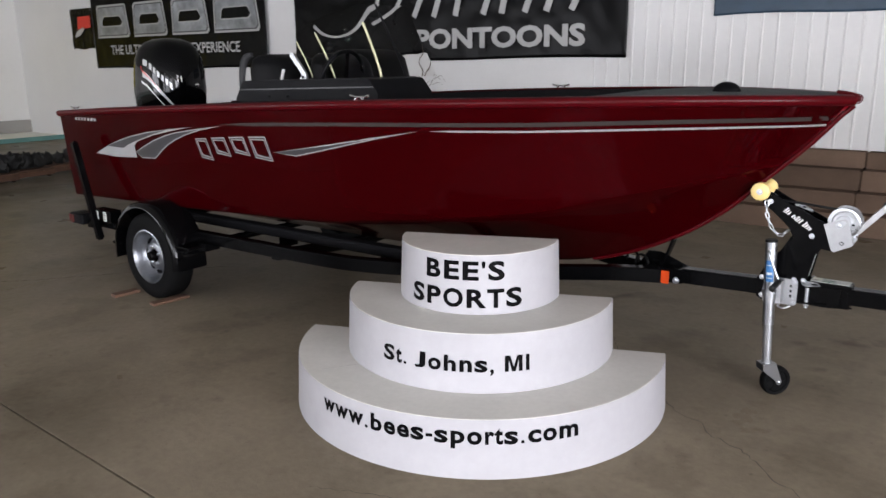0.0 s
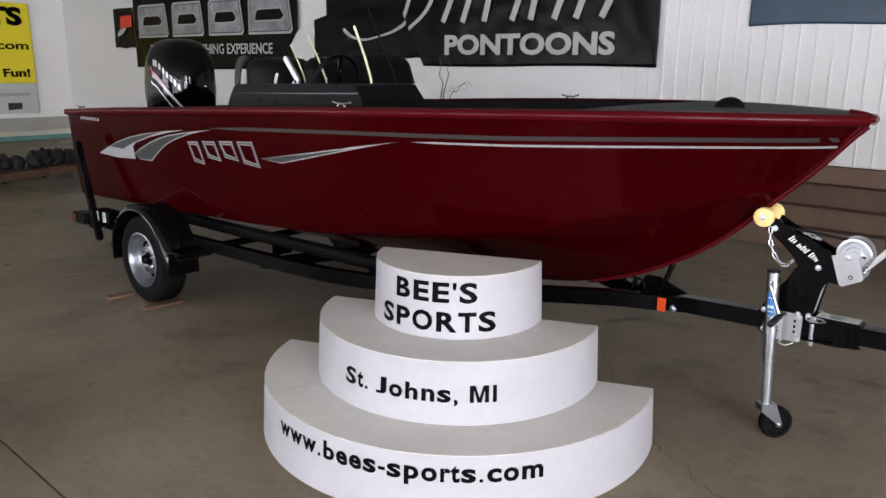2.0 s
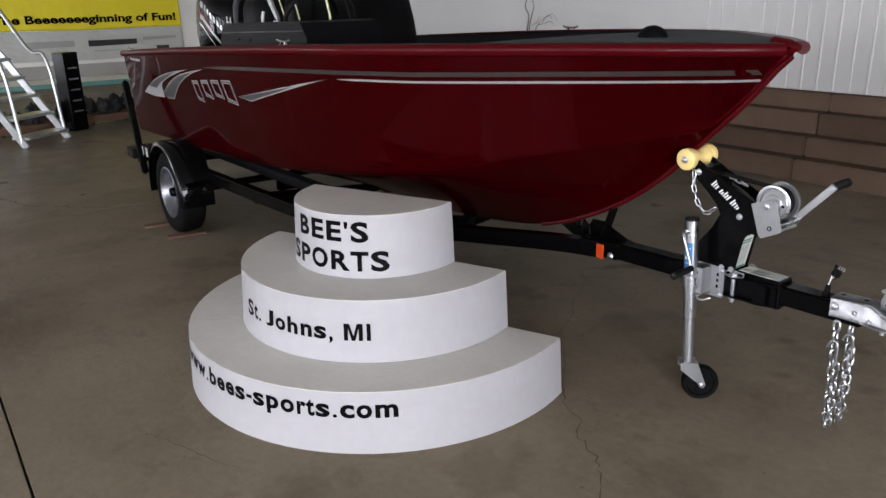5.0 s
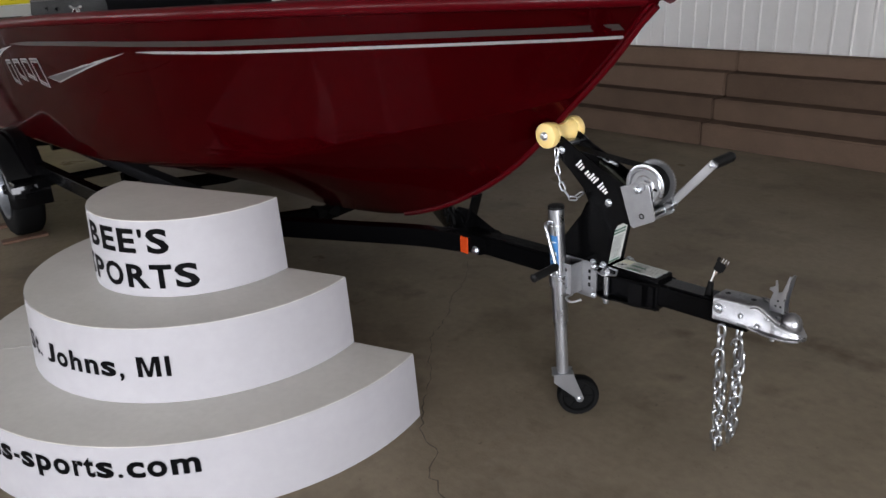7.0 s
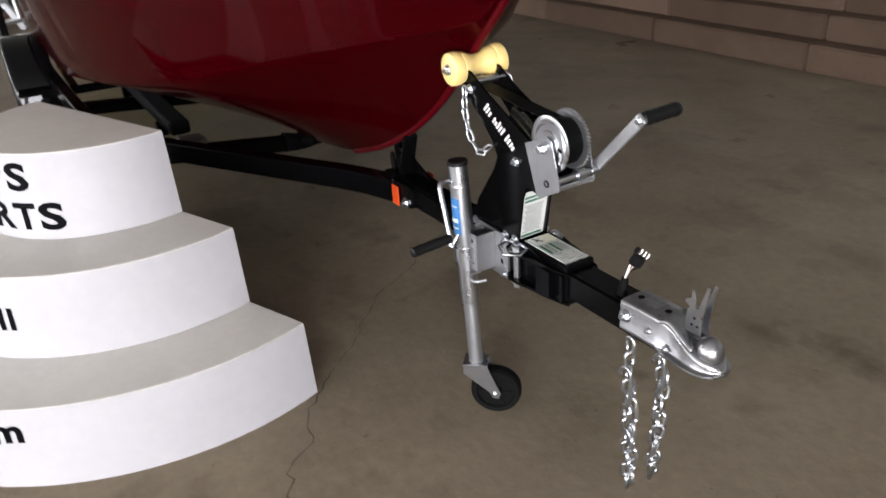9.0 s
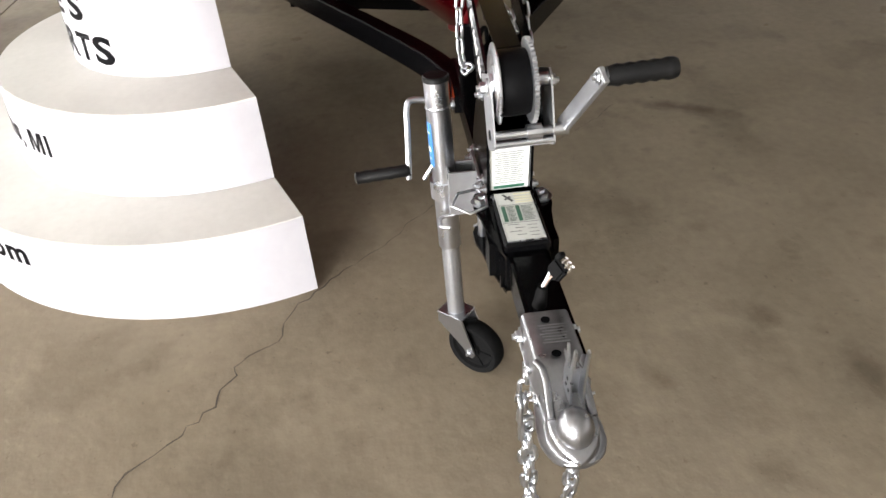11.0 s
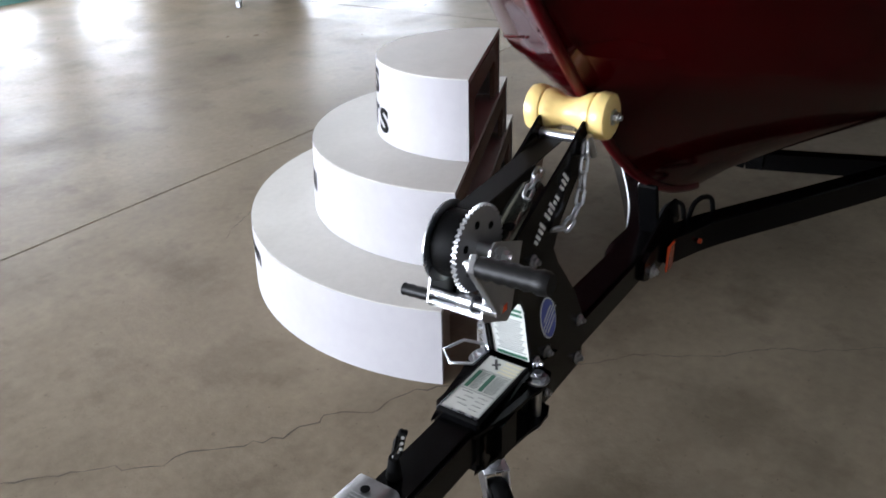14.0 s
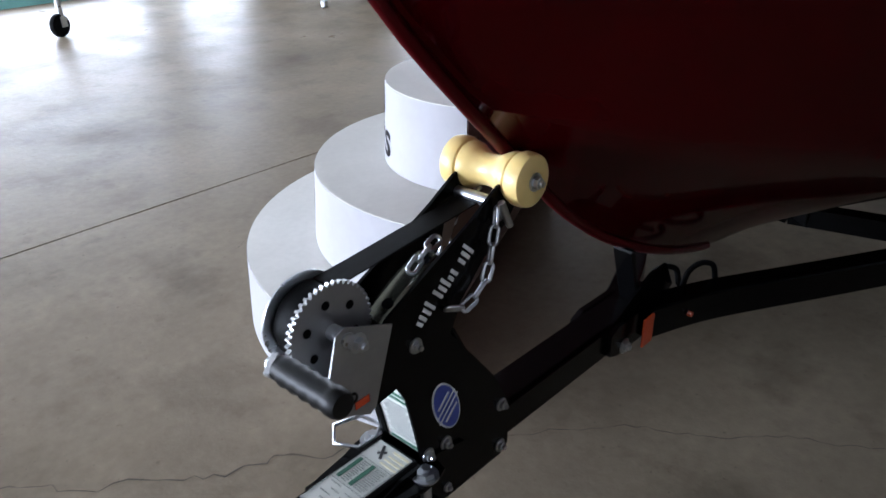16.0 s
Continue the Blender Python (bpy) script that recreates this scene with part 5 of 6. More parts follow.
def hook(p, parent):
    x, y, z = p
    return part("hook", tube(glide([(x + 0.012, y, z - 0.05), (x + 0.012, y, z + 0.02), (x + 0.004, y, z + 0.036), (x - 0.012, y, z + 0.032), (x - 0.022, y, z + 0.010)], 5), 0.0045, 8), ZINC, parent, "open zinc chain hook", smooth=60)


for y, x0, zb in ((-0.046, -0.100, 0.050), (0.046, -0.092, 0.048)):
    c = chain([(x0, y, 0.455), (x0 + 0.002, y - 0.002, 0.30), (x0 + 0.002, y * 0.7, zb)], BIG_LINK, 0.0355, trailer, "hanging zinc safety chain", 9)
    hook((x0 + 0.006, y - 0.012, 0.365), c)
    chain([(x0 + 0.012, y + 0.002, 0.34), (x0 + 0.016, y * 0.8, 0.20), (x0 + 0.012, y * 0.7, zb + 0.02)], BIG_LINK, 0.0365, trailer, "doubled end of the safety chain", 14)

# ---- jack ----
jack = new("jack")
jack.parent = trailer
tagged(jack, label="zinc swivel jack with a small black wheel")
JX, JY = -0.654, -0.126
lean = Vector((0.022, 0.014, -0.59)).normalized()
top = Vector((JX, JY, 0.735))
part("outer_tube", rod(top, top + lean * 0.40, 0.0255, 22), ZINC, jack, smooth=40)
part("inner_tube", rod(top + lean * 0.39, top + lean * 0.60, 0.0205, 22), ZINC_DULL, jack, smooth=40)
part("cap", lathe([(0.0268, -0.004), (0.0268, 0.004), (0.024, 0.007)], top, -lean, 22), GRIP, jack, "black plastic cap", smooth=40)
part("crimp", lathe([(0.0262, -0.003), (0.0272, 0.0), (0.0262, 0.003)], top + lean * 0.06, lean, 22), ZINC, jack, smooth=60)
bm = bmesh.new()
prev = None
for k in range(8):
    a = radians(238 + 11 * k)
    rr = 0.0262
    row = [bm.verts.new(top + lean * dz + Vector((rr * math.cos(a), rr * math.sin(a), 0))) for dz in (0.09, 0.19)]
    if prev:
        bm.faces.new((prev[0], row[0], row[1], prev[1]))
    prev = row
part("label", bm, LABEL_BLUE, jack, "blue sticker", smooth=60)
bm = bmesh.new()
for dz, h in ((0.11, 0.004), (0.145, 0.012), (0.17, 0.004)):
    prev = None
    for k in range(6):
        a = radians(246 + 11 * k)
        row = [bm.verts.new(top + lean * (dz + e) + Vector((0.0267 * math.cos(a), 0.0267 * math.sin(a), 0))) for e in (0, h)]
        if prev:
            bm.faces.new((prev[0], row[0], row[1], prev[1]))
        prev = row
tagged(part("label_print", bm, PAPER, jack, "white print on the sticker", smooth=60), kind="stuff")
part("crank", tube(glide([(JX, JY - 0.02, 0.688), (JX + 0.004, JY - 0.048, 0.694), (JX + 0.012, JY - 0.062, 0.684), (JX + 0.035, JY - 0.066, 0.63), (JX + 0.060, JY - 0.070, 0.572), (JX + 0.066, JY - 0.072, 0.548)], 5), 0.0065, 10), ZINC, jack, "bent zinc crank", smooth=60)
part("handle", lathe([(0.010, 0), (0.0135, 0.006), (0.0125, 0.03), (0.0138, 0.04), (0.0125, 0.052), (0.0138, 0.064), (0.0125, 0.078), (0.0138, 0.09), (0.0125, 0.104), (0.014, 0.11), (0.008, 0.114)], (JX + 0.062, JY - 0.068, 0.567), (0.0, -1, -0.07), 16), GRIP, jack, "black ribbed handle", smooth=40)
part("pull_pin", tube([(JX + 0.012, JY - 0.016, 0.545), (JX + 0.012, JY - 0.038, 0.512)], 0.005, 8), ZINC, jack, smooth=60)
# mounting bracket
bm = span(-0.650, -0.646, -0.112, -0.058, 0.440, 0.545)
mesh_box(bm, (-0.600, -0.085, 0.4925), (0.004, 0.054, 0.105))
mesh_box(bm, (-0.623, -0.1135, 0.4925), (0.05, 0.003, 0.105))
bracket = part("bracket", bm, ZINC_DULL, jack)
for z in (0.462, 0.493, 0.524):
    part("hole", lathe([(0.0075, 0), (0.0075, 0.0006)], (-0.623, -0.1151, z), (0, -1, 0), 12), LETTER, bracket, "dark round hole")
plate = part("bracket_plate", prism([(-0.69, 0.425), (-0.69, 0.54), (-0.685, 0.548), (-0.548, 0.548), (-0.54, 0.54), (-0.54, 0.432), (-0.548, 0.424), (-0.685, 0.424)], -0.057, -0.051), ZINC_DULL, jack, bevel=0.002)
for z in (0.468, 0.492, 0.516):
    part("slot", box((-0.568, -0.0574, z), (0.009, 0.001, 0.013)), LETTER, plate, "dark slot")
part("bracket_hoop", tube(glide([(-0.60, -0.105, 0.44), (-0.60, -0.135, 0.435), (-0.575, -0.14, 0.43), (-0.55, -0.12, 0.44)], 4), 0.004, 8), ZINC, jack, smooth=60)
part("swivel_ring", lathe([(0.0257, -0.02), (0.032, -0.02), (0.032, 0.02), (0.0257, 0.02)], top + lean * 0.25, lean, 22), ZINC, jack, smooth=40)
for x, z in ((-0.675, 0.44), (-0.675, 0.535), (-0.553, 0.437), (-0.553, 0.537)):
    bolt((x, -0.057, z), (0, -1, 0), jack, 0.007, 0.008)
# fork and wheel, swung to one side
foot = top + lean * 0.59
yaw = Vector((0.66, 0.75, 0)).normalized()
across = Vector((-yaw.y, yaw.x, 0))
axle = Vector((foot.x, foot.y, 0.0465)) + yaw * 0.056 + Vector((-0.002, 0, 0))


def fork_point(u, v, z):
    return Vector((foot.x, foot.y, 0)) + yaw * u + across * v + Vector((0, 0, z))


for s in (-1, 1):
    shape = prism([(-0.033, 0.140), (0.034, 0.140), (0.071, 0.047), (0.064, 0.032), (0.048, 0.034), (0.040, 0.052), (-0.033, 0.112)], s * 0.027 - 0.002, s * 0.027 + 0.002)
    part("fork", mapped(shape, fork_point), ZINC, jack, bevel=0.001)
    bolt(axle + across * s * 0.029, across * s, jack, 0.007, 0.007)
part("fork_top", mapped(span(-0.035, 0.036, -0.030, 0.030, 0.137, 0.143), fork_point), ZINC, jack, bevel=0.001)
jw = part("jack_wheel", lathe([(0.0120, -0.020), (0.0180, -0.020), (0.0200, -0.012), (0.0517, -0.011), (0.0562, -0.019), (0.0674, -0.021), (0.0713, -0.016), (0.0730, -0.006), (0.0730, 0.006), (0.0713, 0.016), (0.0674, 0.021), (0.0562, 0.019), (0.0494, 0.011), (0.0200, 0.012), (0.0180, 0.020), (0.0120, 0.020)], axle, across, 44), RUBBER, jack, "small black plastic wheel", smooth=30)
for k in range(6):
    a = 2 * math.pi * k / 6
    u = yaw * math.cos(a) + Vector((0, 0, 1)) * math.sin(a)
    bm = bmesh.new()
    for s in (-1, 1):
        beam(axle + u * 0.018 + across * s * 0.0125, axle + u * 0.051 + across * s * 0.0125, 0.004, 0.004, bm)
    part("rib", bm, RUBBER, jw)

# ---- winch stand ----
stand = new("winch_stand")
stand.parent = trailer
tagged(stand, label="black steel winch stand with a bow roller on top")
OUTLINE = [(-0.762, 0.930), (-0.738, 0.955), (-0.700, 0.945), (-0.64, 0.912), (-0.55, 0.872), (-0.462, 0.832), (-0.428, 0.795), (-0.405, 0.735), (-0.418, 0.706), (-0.470, 0.712), (-0.487, 0.675), (-0.507, 0.560), (-0.520, 0.470), (-0.540, 0.436), (-0.560, 0.430), (-0.700, 0.426), (-0.722, 0.440), (-0.726, 0.530), (-0.684, 0.612), (-0.640, 0.672), (-0.585, 0.745), (-0.610, 0.790), (-0.66, 0.835), (-0.735, 0.895)]
for s in (-1, 1):
    p = part("side_plate", prism(OUTLINE, s * 0.0400, s * 0.0455), POWDER_BLACK, stand, bevel=0.0012)
    # maker's mark: white bars along the arm
    d = Vector((0.255, 0, -0.165)).normalized()
    up = Vector((0.165, 0, 0.255)).normalized()
    for k in range(7):
        bm = bmesh.new()
        c0 = Vector((-0.632, s * 0.0462, 0.860)) + d * (0.0205 * k)
        hgt = (0.027, 0.017, 0.017, 0.025, 0.024, 0.025, 0.017)[k]
        q = Matrix((d, Vector((0, 1, 0)), up)).transposed().to_quaternion()
        slant = Euler((0, 0.22, 0)).to_quaternion()
        mesh_box(bm, c0 + up * hgt * 0.4 - d * 0.0045, (0.0058, 0.0008, hgt * 1.1), q @ slant)
        if k % 3 != 1:
            mesh_box(bm, c0 + up * hgt * 0.3 + d * 0.0050, (0.0058, 0.0008, hgt * 0.85), q @ slant)
        part("emblem", bm, WHITE_VINYL, p, "white slanted block of the emblem")
    for x, z in ((-0.700, 0.902), (-0.510, 0.765), (-0.704, 0.537), (-0.698, 0.449), (-0.521, 0.551), (-0.562, 0.548), (-0.556, 0.460)):
        bolt((x, s * 0.0458, z), (0, s, 0), p, 0.0085, 0.008)
oval = part("oval_label", mapped(lathe([(1, 0), (1, 0.0008)], (0, 0, 0), (0, 1, 0), 28), lambda x, y, z: (-0.567 + 0.028 * x + 0.014 * z, 0.0464 + y, 0.620 + 0.050 * z)), PAPER, stand, "blue and white oval sticker")
part("oval_print", mapped(lathe([(1, 0), (1, 0.0008)], (0, 0, 0), (0, 1, 0), 28), lambda x, y, z: (-0.567 + 0.0248 * x + 0.0130 * z, 0.0474 + y, 0.620 + 0.0462 * z)), OVAL_BLUE, oval, "navy field")
bm = bmesh.new()
for dz, w in ((0.014, 0.034), (0.004, 0.058), (-0.006, 0.060), (-0.017, 0.036)):
    mesh_box(bm, (-0.567 + 0.55 * dz, 0.0486, 0.620 + dz), (w, 0.0008, 0.0045 if abs(dz) > 0.01 else 0.003), Euler((0, 0.75, 0)).to_quaternion())
part("oval_print", bm, PAPER, oval, "white bars")
# webs between the two plates
bm = beam((-0.498, 0, 0.690), (-0.526, 0, 0.535), 0.080, 0.006)
beam((-0.70, 0, 0.53), (-0.597, 0, 0.745), 0.080, 0.006, bm)
part("web", bm, POWDER_BLACK, stand)
loops = []
for p in glide([(-0.590, 0.008, 0.845), (-0.55, 0.008, 0.828), (-0.50, 0.008, 0.802), (-0.462, 0.008, 0.780)], 3):
    loops.append([p + Vector((-0.008 * math.cos(a) + 0.012 * abs(math.cos(a)), 0.030 * math.cos(a), 0.030 * math.sin(a))) for a in [math.pi * k / 12 for k in range(13)]])
web = part("arm_web", rings(bmesh.new(), loops), CHROMATE, stand, "dark shiny metal guard between the arms", smooth=50)
for t in (-0.495, -0.570):
    part("hole", lathe([(0.009, 0), (0.009, 0.001)], (t, 0.012, 0.829 - 0.50 * (t + 0.495)), (0.4, 0.15, 0.9), 14), LETTER, web, "dark round hole")
part("card", prism([(-0.685, 0.905), (-0.655, 0.902), (-0.640, 0.850), (-0.655, 0.846)], -0.020, -0.018), TAN, stand, "small brown tag")
part("spacer", rod((-0.705, -0.040, 0.915), (-0.705, 0.040, 0.915), 0.010), ZINC, stand, smooth=40)
lab = part("warning_label", beam((-0.4935, 0, 0.684), (-0.5195, 0, 0.548), 0.078, 0.0015), PAPER, stand, "white warning label with green bars")
bm = bmesh.new()
a0, a1 = Vector((-0.4925, 0, 0.684)), Vector((-0.5185, 0, 0.548))
q = (a1 - a0).to_track_quat('X', 'Z')
for k in range(16):
    mesh_box(bm, a0.lerp(a1, 0.30 + 0.038 * k), (0.0022, 0.058 - 0.006 * (k % 3), 0.0008), q)
tagged(part("print", bm, PAPER_TEXT, lab, "rows of small grey print"), kind="stuff")
for t, w in ((0.12, 0.006), (0.20, 0.006), (0.95, 0.007)):
    part("print", box(a0.lerp(a1, t), (w, 0.062, 0.0009), q), PAPER_GREEN, lab, "dark green printed bar")
LEAN = Matrix.Translation((-0.6, 0, 0.47)) @ Euler((radians(1.3), radians(1.3), 0)).to_matrix().to_4x4() @ Matrix.Translation((0.6, 0, -0.47))
stand.matrix_local = LEAN
# hourglass bow roller
RO = Vector((-0.745, 0, 0.947))
prof = [(0.012, -0.080), (0.034, -0.080), (0.0405, -0.076), (0.0425, -0.068), (0.0425, -0.056), (0.040, -0.050), (0.0365, -0.048), (0.0385, -0.045), (0.038, -0.036), (0.033, -0.026), (0.027, -0.013), (0.0255, 0.0)]
part("bow_roller", lathe(prof + [(r, -h) for r, h in prof[-2::-1]], RO, (0, 1, 0), 36), ROLLER_YELLOW, stand, "cream yellow hourglass roller", smooth=35)
for s in (-1, 1):
    bolt(RO + Vector((0, s * 0.080, 0)), (0, s, 0), stand, 0.010, 0.010)
chain(glide([(-0.715, -0.054, 0.893), (-0.706, -0.060, 0.84), (-0.68, -0.064, 0.785), (-0.645, -0.062, 0.755), (-0.618, -0.056, 0.77), (-0.600, -0.050, 0.79)], 4), SMALL_LINK, 0.028, stand, "short zinc bow safety chain")
chain(glide([(-0.680, 0.058, 0.908), (-0.664, 0.062, 0.861), (-0.645, 0.064, 0.818), (-0.605, 0.062, 0.792), (-0.578, 0.054, 0.797)], 4), SMALL_LINK, 0.028, stand, "short zinc bow safety chain")
part("snap_hook", tube([(-0.690, 0.060, 0.928), (-0.708, 0.062, 0.884)], 0.006, 8), ZINC, stand, "zinc chain snap", smooth=60)

# winch
winch = new("winch")
winch.parent = trailer
tagged(winch, label="hand winch with zinc side plates, toothed gear and black strap")
winch.matrix_local = LEAN
WX, WZ = -0.388, 0.842
PLATE = [(-0.466, 0.826), (-0.384, 0.862), (-0.370, 0.855), (-0.338, 0.752), (-0.345, 0.742), (-0.412, 0.706), (-0.424, 0.712)]
for s in (-1, 1):
    part("side_plate", prism(PLATE, s * 0.0480, s * 0.0512), ZINC_DULL, winch, "zinc winch side plate", bevel=0.001)
    bolt((WX - 0.015, s * 0.0512, WZ - 0.012), (0, s, 0), winch, 0.010, 0.012)
    part("grommet", lathe([(0.0055, 0), (0.0055, 0.002), (0.0085, 0.002), (0.009, 0)], (-0.385, s * 0.0513, 0.750), (0, s, 0), 18, caps=False), GRIP, winch, "dark ringed hole", smooth=40)
bm = lathe([(0.012, -0.0445), (0.030, -0.0445), (0.033, -0.0415), (0.046, -0.0415), (0.0485, -0.0445), (0.0535, -0.0445), (0.056, -0.0415), (0.063, -0.0415), (0.066, -0.040), (0.066, -0.038), (0.063, -0.037), (0.020, -0.037)], (WX, 0, WZ), (0, 1, 0), 48)
flange = part("drum_flange", bm, ZINC, winch, smooth=30)
part("slot", box((WX + 0.036, -0.0418, WZ - 0.004), (0.016, 0.001, 0.008), Euler((0, 0.2, 0)).to_quaternion()), LETTER, flange, "dark strap slot")
part("hub_nut", lathe([(0.017, -0.0446), (0.017, -0.0475), (0.008, -0.0478)], (WX, 0, WZ), (0, 1, 0), 6), ZINC, flange)
part("strap_roll", lathe([(0.02, -0.0365), (0.052, -0.0365), (0.0545, -0.03), (0.0545, 0.008), (0.052, 0.0125), (0.02, 0.0125)], (WX, 0, WZ), (0, 1, 0), 36), STRAP, winch, "rolled black strap", smooth=40)
bm = bmesh.new()
teeth = 46
loops = [[], []]
for k in range(teeth * 4):
    a = 2 * math.pi * k / (teeth * 4)
    r = 0.0700 if (k % 4) in (0, 1) else 0.0652
    for i, y in enumerate((0.0135, 0.0205)):
        loops[i].append((WX + r * math.cos(a), y, WZ + r * math.sin(a)))
gear = part("gear", rings(bm, loops), ZINC_DULL, winch, "toothed zinc gear wheel", smooth=20)
for k in range(6):
    a = 2 * math.pi * k / 6 + 0.4
    part("hole", lathe([(0.0065, 0), (0.0065, 0.0006)], (WX + 0.042 * math.cos(a), 0.0207, WZ + 0.042 * math.sin(a)), (0, 1, 0), 12), LETTER, gear)
part("drum_axle", rod((WX, -0.054, WZ), (WX, 0.054, WZ), 0.011), ZINC, winch, smooth=40)
for x, z, r in ((-0.352, 0.766, 0.008), (-0.372, 0.738, 0.006), (-0.345, 0.752, 0.005)):
    part("tie_bar", rod((x, -0.048, z), (x, 0.048, z), r), ZINC, winch, smooth=40)
part("pinion", lathe([(0.014, 0.005), (0.014, 0.03)], (-0.352, 0, 0.766), (0, 1, 0), 12), ZINC, winch)
part("base_plate", beam((-0.425, 0, 0.72), (-0.348, 0, 0.745), 0.094, 0.004), ZINC_DULL, winch)
part("pawl_label", box((-0.40, 0.0520, 0.735), (0.026, 0.001, 0.012)), ORANGE, winch, "small orange sticker")
part("crank_arm", beam((-0.362, 0.066, 0.764), (-0.246, 0.098, 0.908), 0.011, 0.027), ZINC_DULL, winch, "flat zinc crank arm", bevel=0.002)
part("crank_hub", rod((-0.352, 0.048, 0.766), (-0.352, 0.074, 0.766), 0.011), ZINC, winch, smooth=40)
part("handle", lathe([(0.010, 0), (0.0150, 0.004)] + [(0.0170 if k % 2 else 0.0146, 0.010 + 0.0092 * k) for k in range(10)] + [(0.0165, 0.102), (0.014, 0.108)], (-0.254, 0.100, 0.900), (0, 1, 0.02), 18), GRIP, winch, "black ribbed crank handle", smooth=35)
bolt((-0.254, 0.093, 0.900), (0, -1, 0), winch, 0.008, 0.006)
loops = []
for p in glide([(WX - 0.020, 0, WZ + 0.051), (-0.47, 0, 0.896), (-0.56, 0, 0.902), (-0.66, 0, 0.908), (-0.725, 0, 0.912)], 4):
    loops.append([p + Vector((0, -0.013 + 0.021 * sx, sz)) for sx, sz in ((-1, -0.0012), (1, -0.0012), (1, 0.0012), (-1, 0.0012))])
part("strap", rings(bmesh.new(), loops), STRAP, winch, "taut black winch strap")
chain(glide([(-0.545, 0.020, 0.872), (-0.575, 0.016, 0.884), (-0.605, 0.012, 0.890)], 3), SMALL_LINK, 0.024, winch, "short loose chain between the arms")
part("bow_eye", tube([(-0.735, -0.018, 0.918), (-0.715, -0.018, 0.906), (-0.715, 0.012, 0.906), (-0.735, 0.012, 0.918)], 0.004, 8), ZINC, winch, "zinc snap at the bow eye", smooth=60)

# ---- banners on the walls ----
def cloth(name, x0, x1, z0, z1, material, label, wave=0.02, seed=1, wall="north"):
    """A hanging sheet with shallow folds, thick enough to have two sides."""
    nx, nz = 130, 36
    bm = bmesh.new()
    cols = []
    for i in range(nx + 1):
        col = []
        for k in range(nz + 1):
            u, v = i / nx, k / nz
            d = wave * (0.6 + 0.4 * math.sin(seed + 9 * u) * math.cos(3 * v + seed)) * (0.5 + 0.5 * noise.noise(Vector((u * 9 + seed, v * 2, seed))))
            d = min(abs(d) + 0.007 * (1 + noise.noise(Vector((u * 26 + 3 * v + seed, v * 7 - 2 * u, seed + 4)))), 0.029)
            sag = 0.012 * math.sin(math.pi * u * 3) * (1 - v)
            p = (x0 + (x1 - x0) * u, ROOM_N - 0.03 - abs(d), z0 + (z1 - z0) * v + sag)
            if wall == "west":
                p = (ROOM_W + 0.03 + abs(d), p[0], p[2])
            col.append(p)
        cols.append(col)
    grid = [[bm.verts.new(p) for p in c] for c in cols]
    for i in range(nx):
        for k in range(nz):
            bm.faces.new((grid[i][k], grid[i + 1][k], grid[i + 1][k + 1], grid[i][k + 1]))
    ob = part(name, bm, material, None, smooth=60)
    m = ob.modifiers.new("thickness", 'SOLIDIFY')
    m.thickness, m.offset = 0.002, 0
    for c in ((x0 + 0.03, z1 - 0.03), (x1 - 0.03, z1 - 0.03)):
        p, ax = ((c[0], ROOM_N - 0.055, c[1]), (0, -1, 0)) if wall == "north" else ((ROOM_W + 0.055, c[0], c[1]), (1, 0, 0))
        part("grommet", lathe([(0.012, 0), (0.016, 0.002), (0.016, 0.004)], p, ax, 14), ZINC, ob, "metal grommet")
    return tagged(ob, label, "banner")


def wall_words(text, x, z, width, height, material, parent, label, weight=0.004, wall="north", shear=0.0):
    bm = fit_words(words(text, 0.3, weight, shear=shear), width, height)
    f = (lambda a, b, _: (x + a, ROOM_N - 0.062, z + b)) if wall == "north" else (lambda a, b, _: (ROOM_W + 0.062, x + a, z + b))
    for one in letters(bm):
        part("letter", mapped(one, f), material, parent, label)


def wall_shape(pts, material, parent, label, wall="north", lift=0.0):
    bm = bmesh.new()
    bm.faces.new([bm.verts.new((x, ROOM_N - 0.062 - lift, z) if wall == "north" else (ROOM_W + 0.062 + lift, x, z)) for x, z in pts])
    bmesh.ops.triangulate(bm, faces=bm.faces)
    return part("print", bm, material, parent, label)


def ribbon(pts, w, material, parent, label):
    """A flat brush stroke on the back wall through points in x and z."""
    line = glide([(x, z, 0) for x, z in pts], 8)
    bm = bmesh.new()
    prev = None
    for i, p in enumerate(line):
        d = (line[min(i + 1, len(line) - 1)] - line[max(i - 1, 0)]).normalized()
        ww = w * (0.35 + 0.65 * abs(d.y)) / 2
        n = Vector((-d.y, d.x, 0)) * ww
        row = [bm.verts.new((p.x + n.x, ROOM_N - 0.062, p.y + n.y)), bm.verts.new((p.x - n.x, ROOM_N - 0.062, p.y - n.y))]
        if prev:
            bm.faces.new((prev[0], prev[1], row[1], row[0]))
        prev = row
    return part("print", bm, material, parent, label)


def hang(ob, sx, tx, sz, tz, wall="north"):
    # fits a banner with its print to its place along the wall
    ob.matrix_world = Matrix(((sx, 0, 0, tx), (0, 1, 0, 0), (0, 0, sz, tz), (0, 0, 0, 1))) if wall == "north" else Matrix(((1, 0, 0, 0), (0, sx, 0, tx), (0, 0, sz, tz), (0, 0, 0, 1)))


pont = cloth("banner", -8.60, -3.09, 1.515, 2.90, BLACK_CLOTH, "wide black vinyl banner with pale lettering on the back wall", 0.03, 2)
wall_words("PONTOONS", -4.885, 1.775, 2.56, 0.255, BANNER_GREY, pont, "bold pale grey capitals", 0.012)
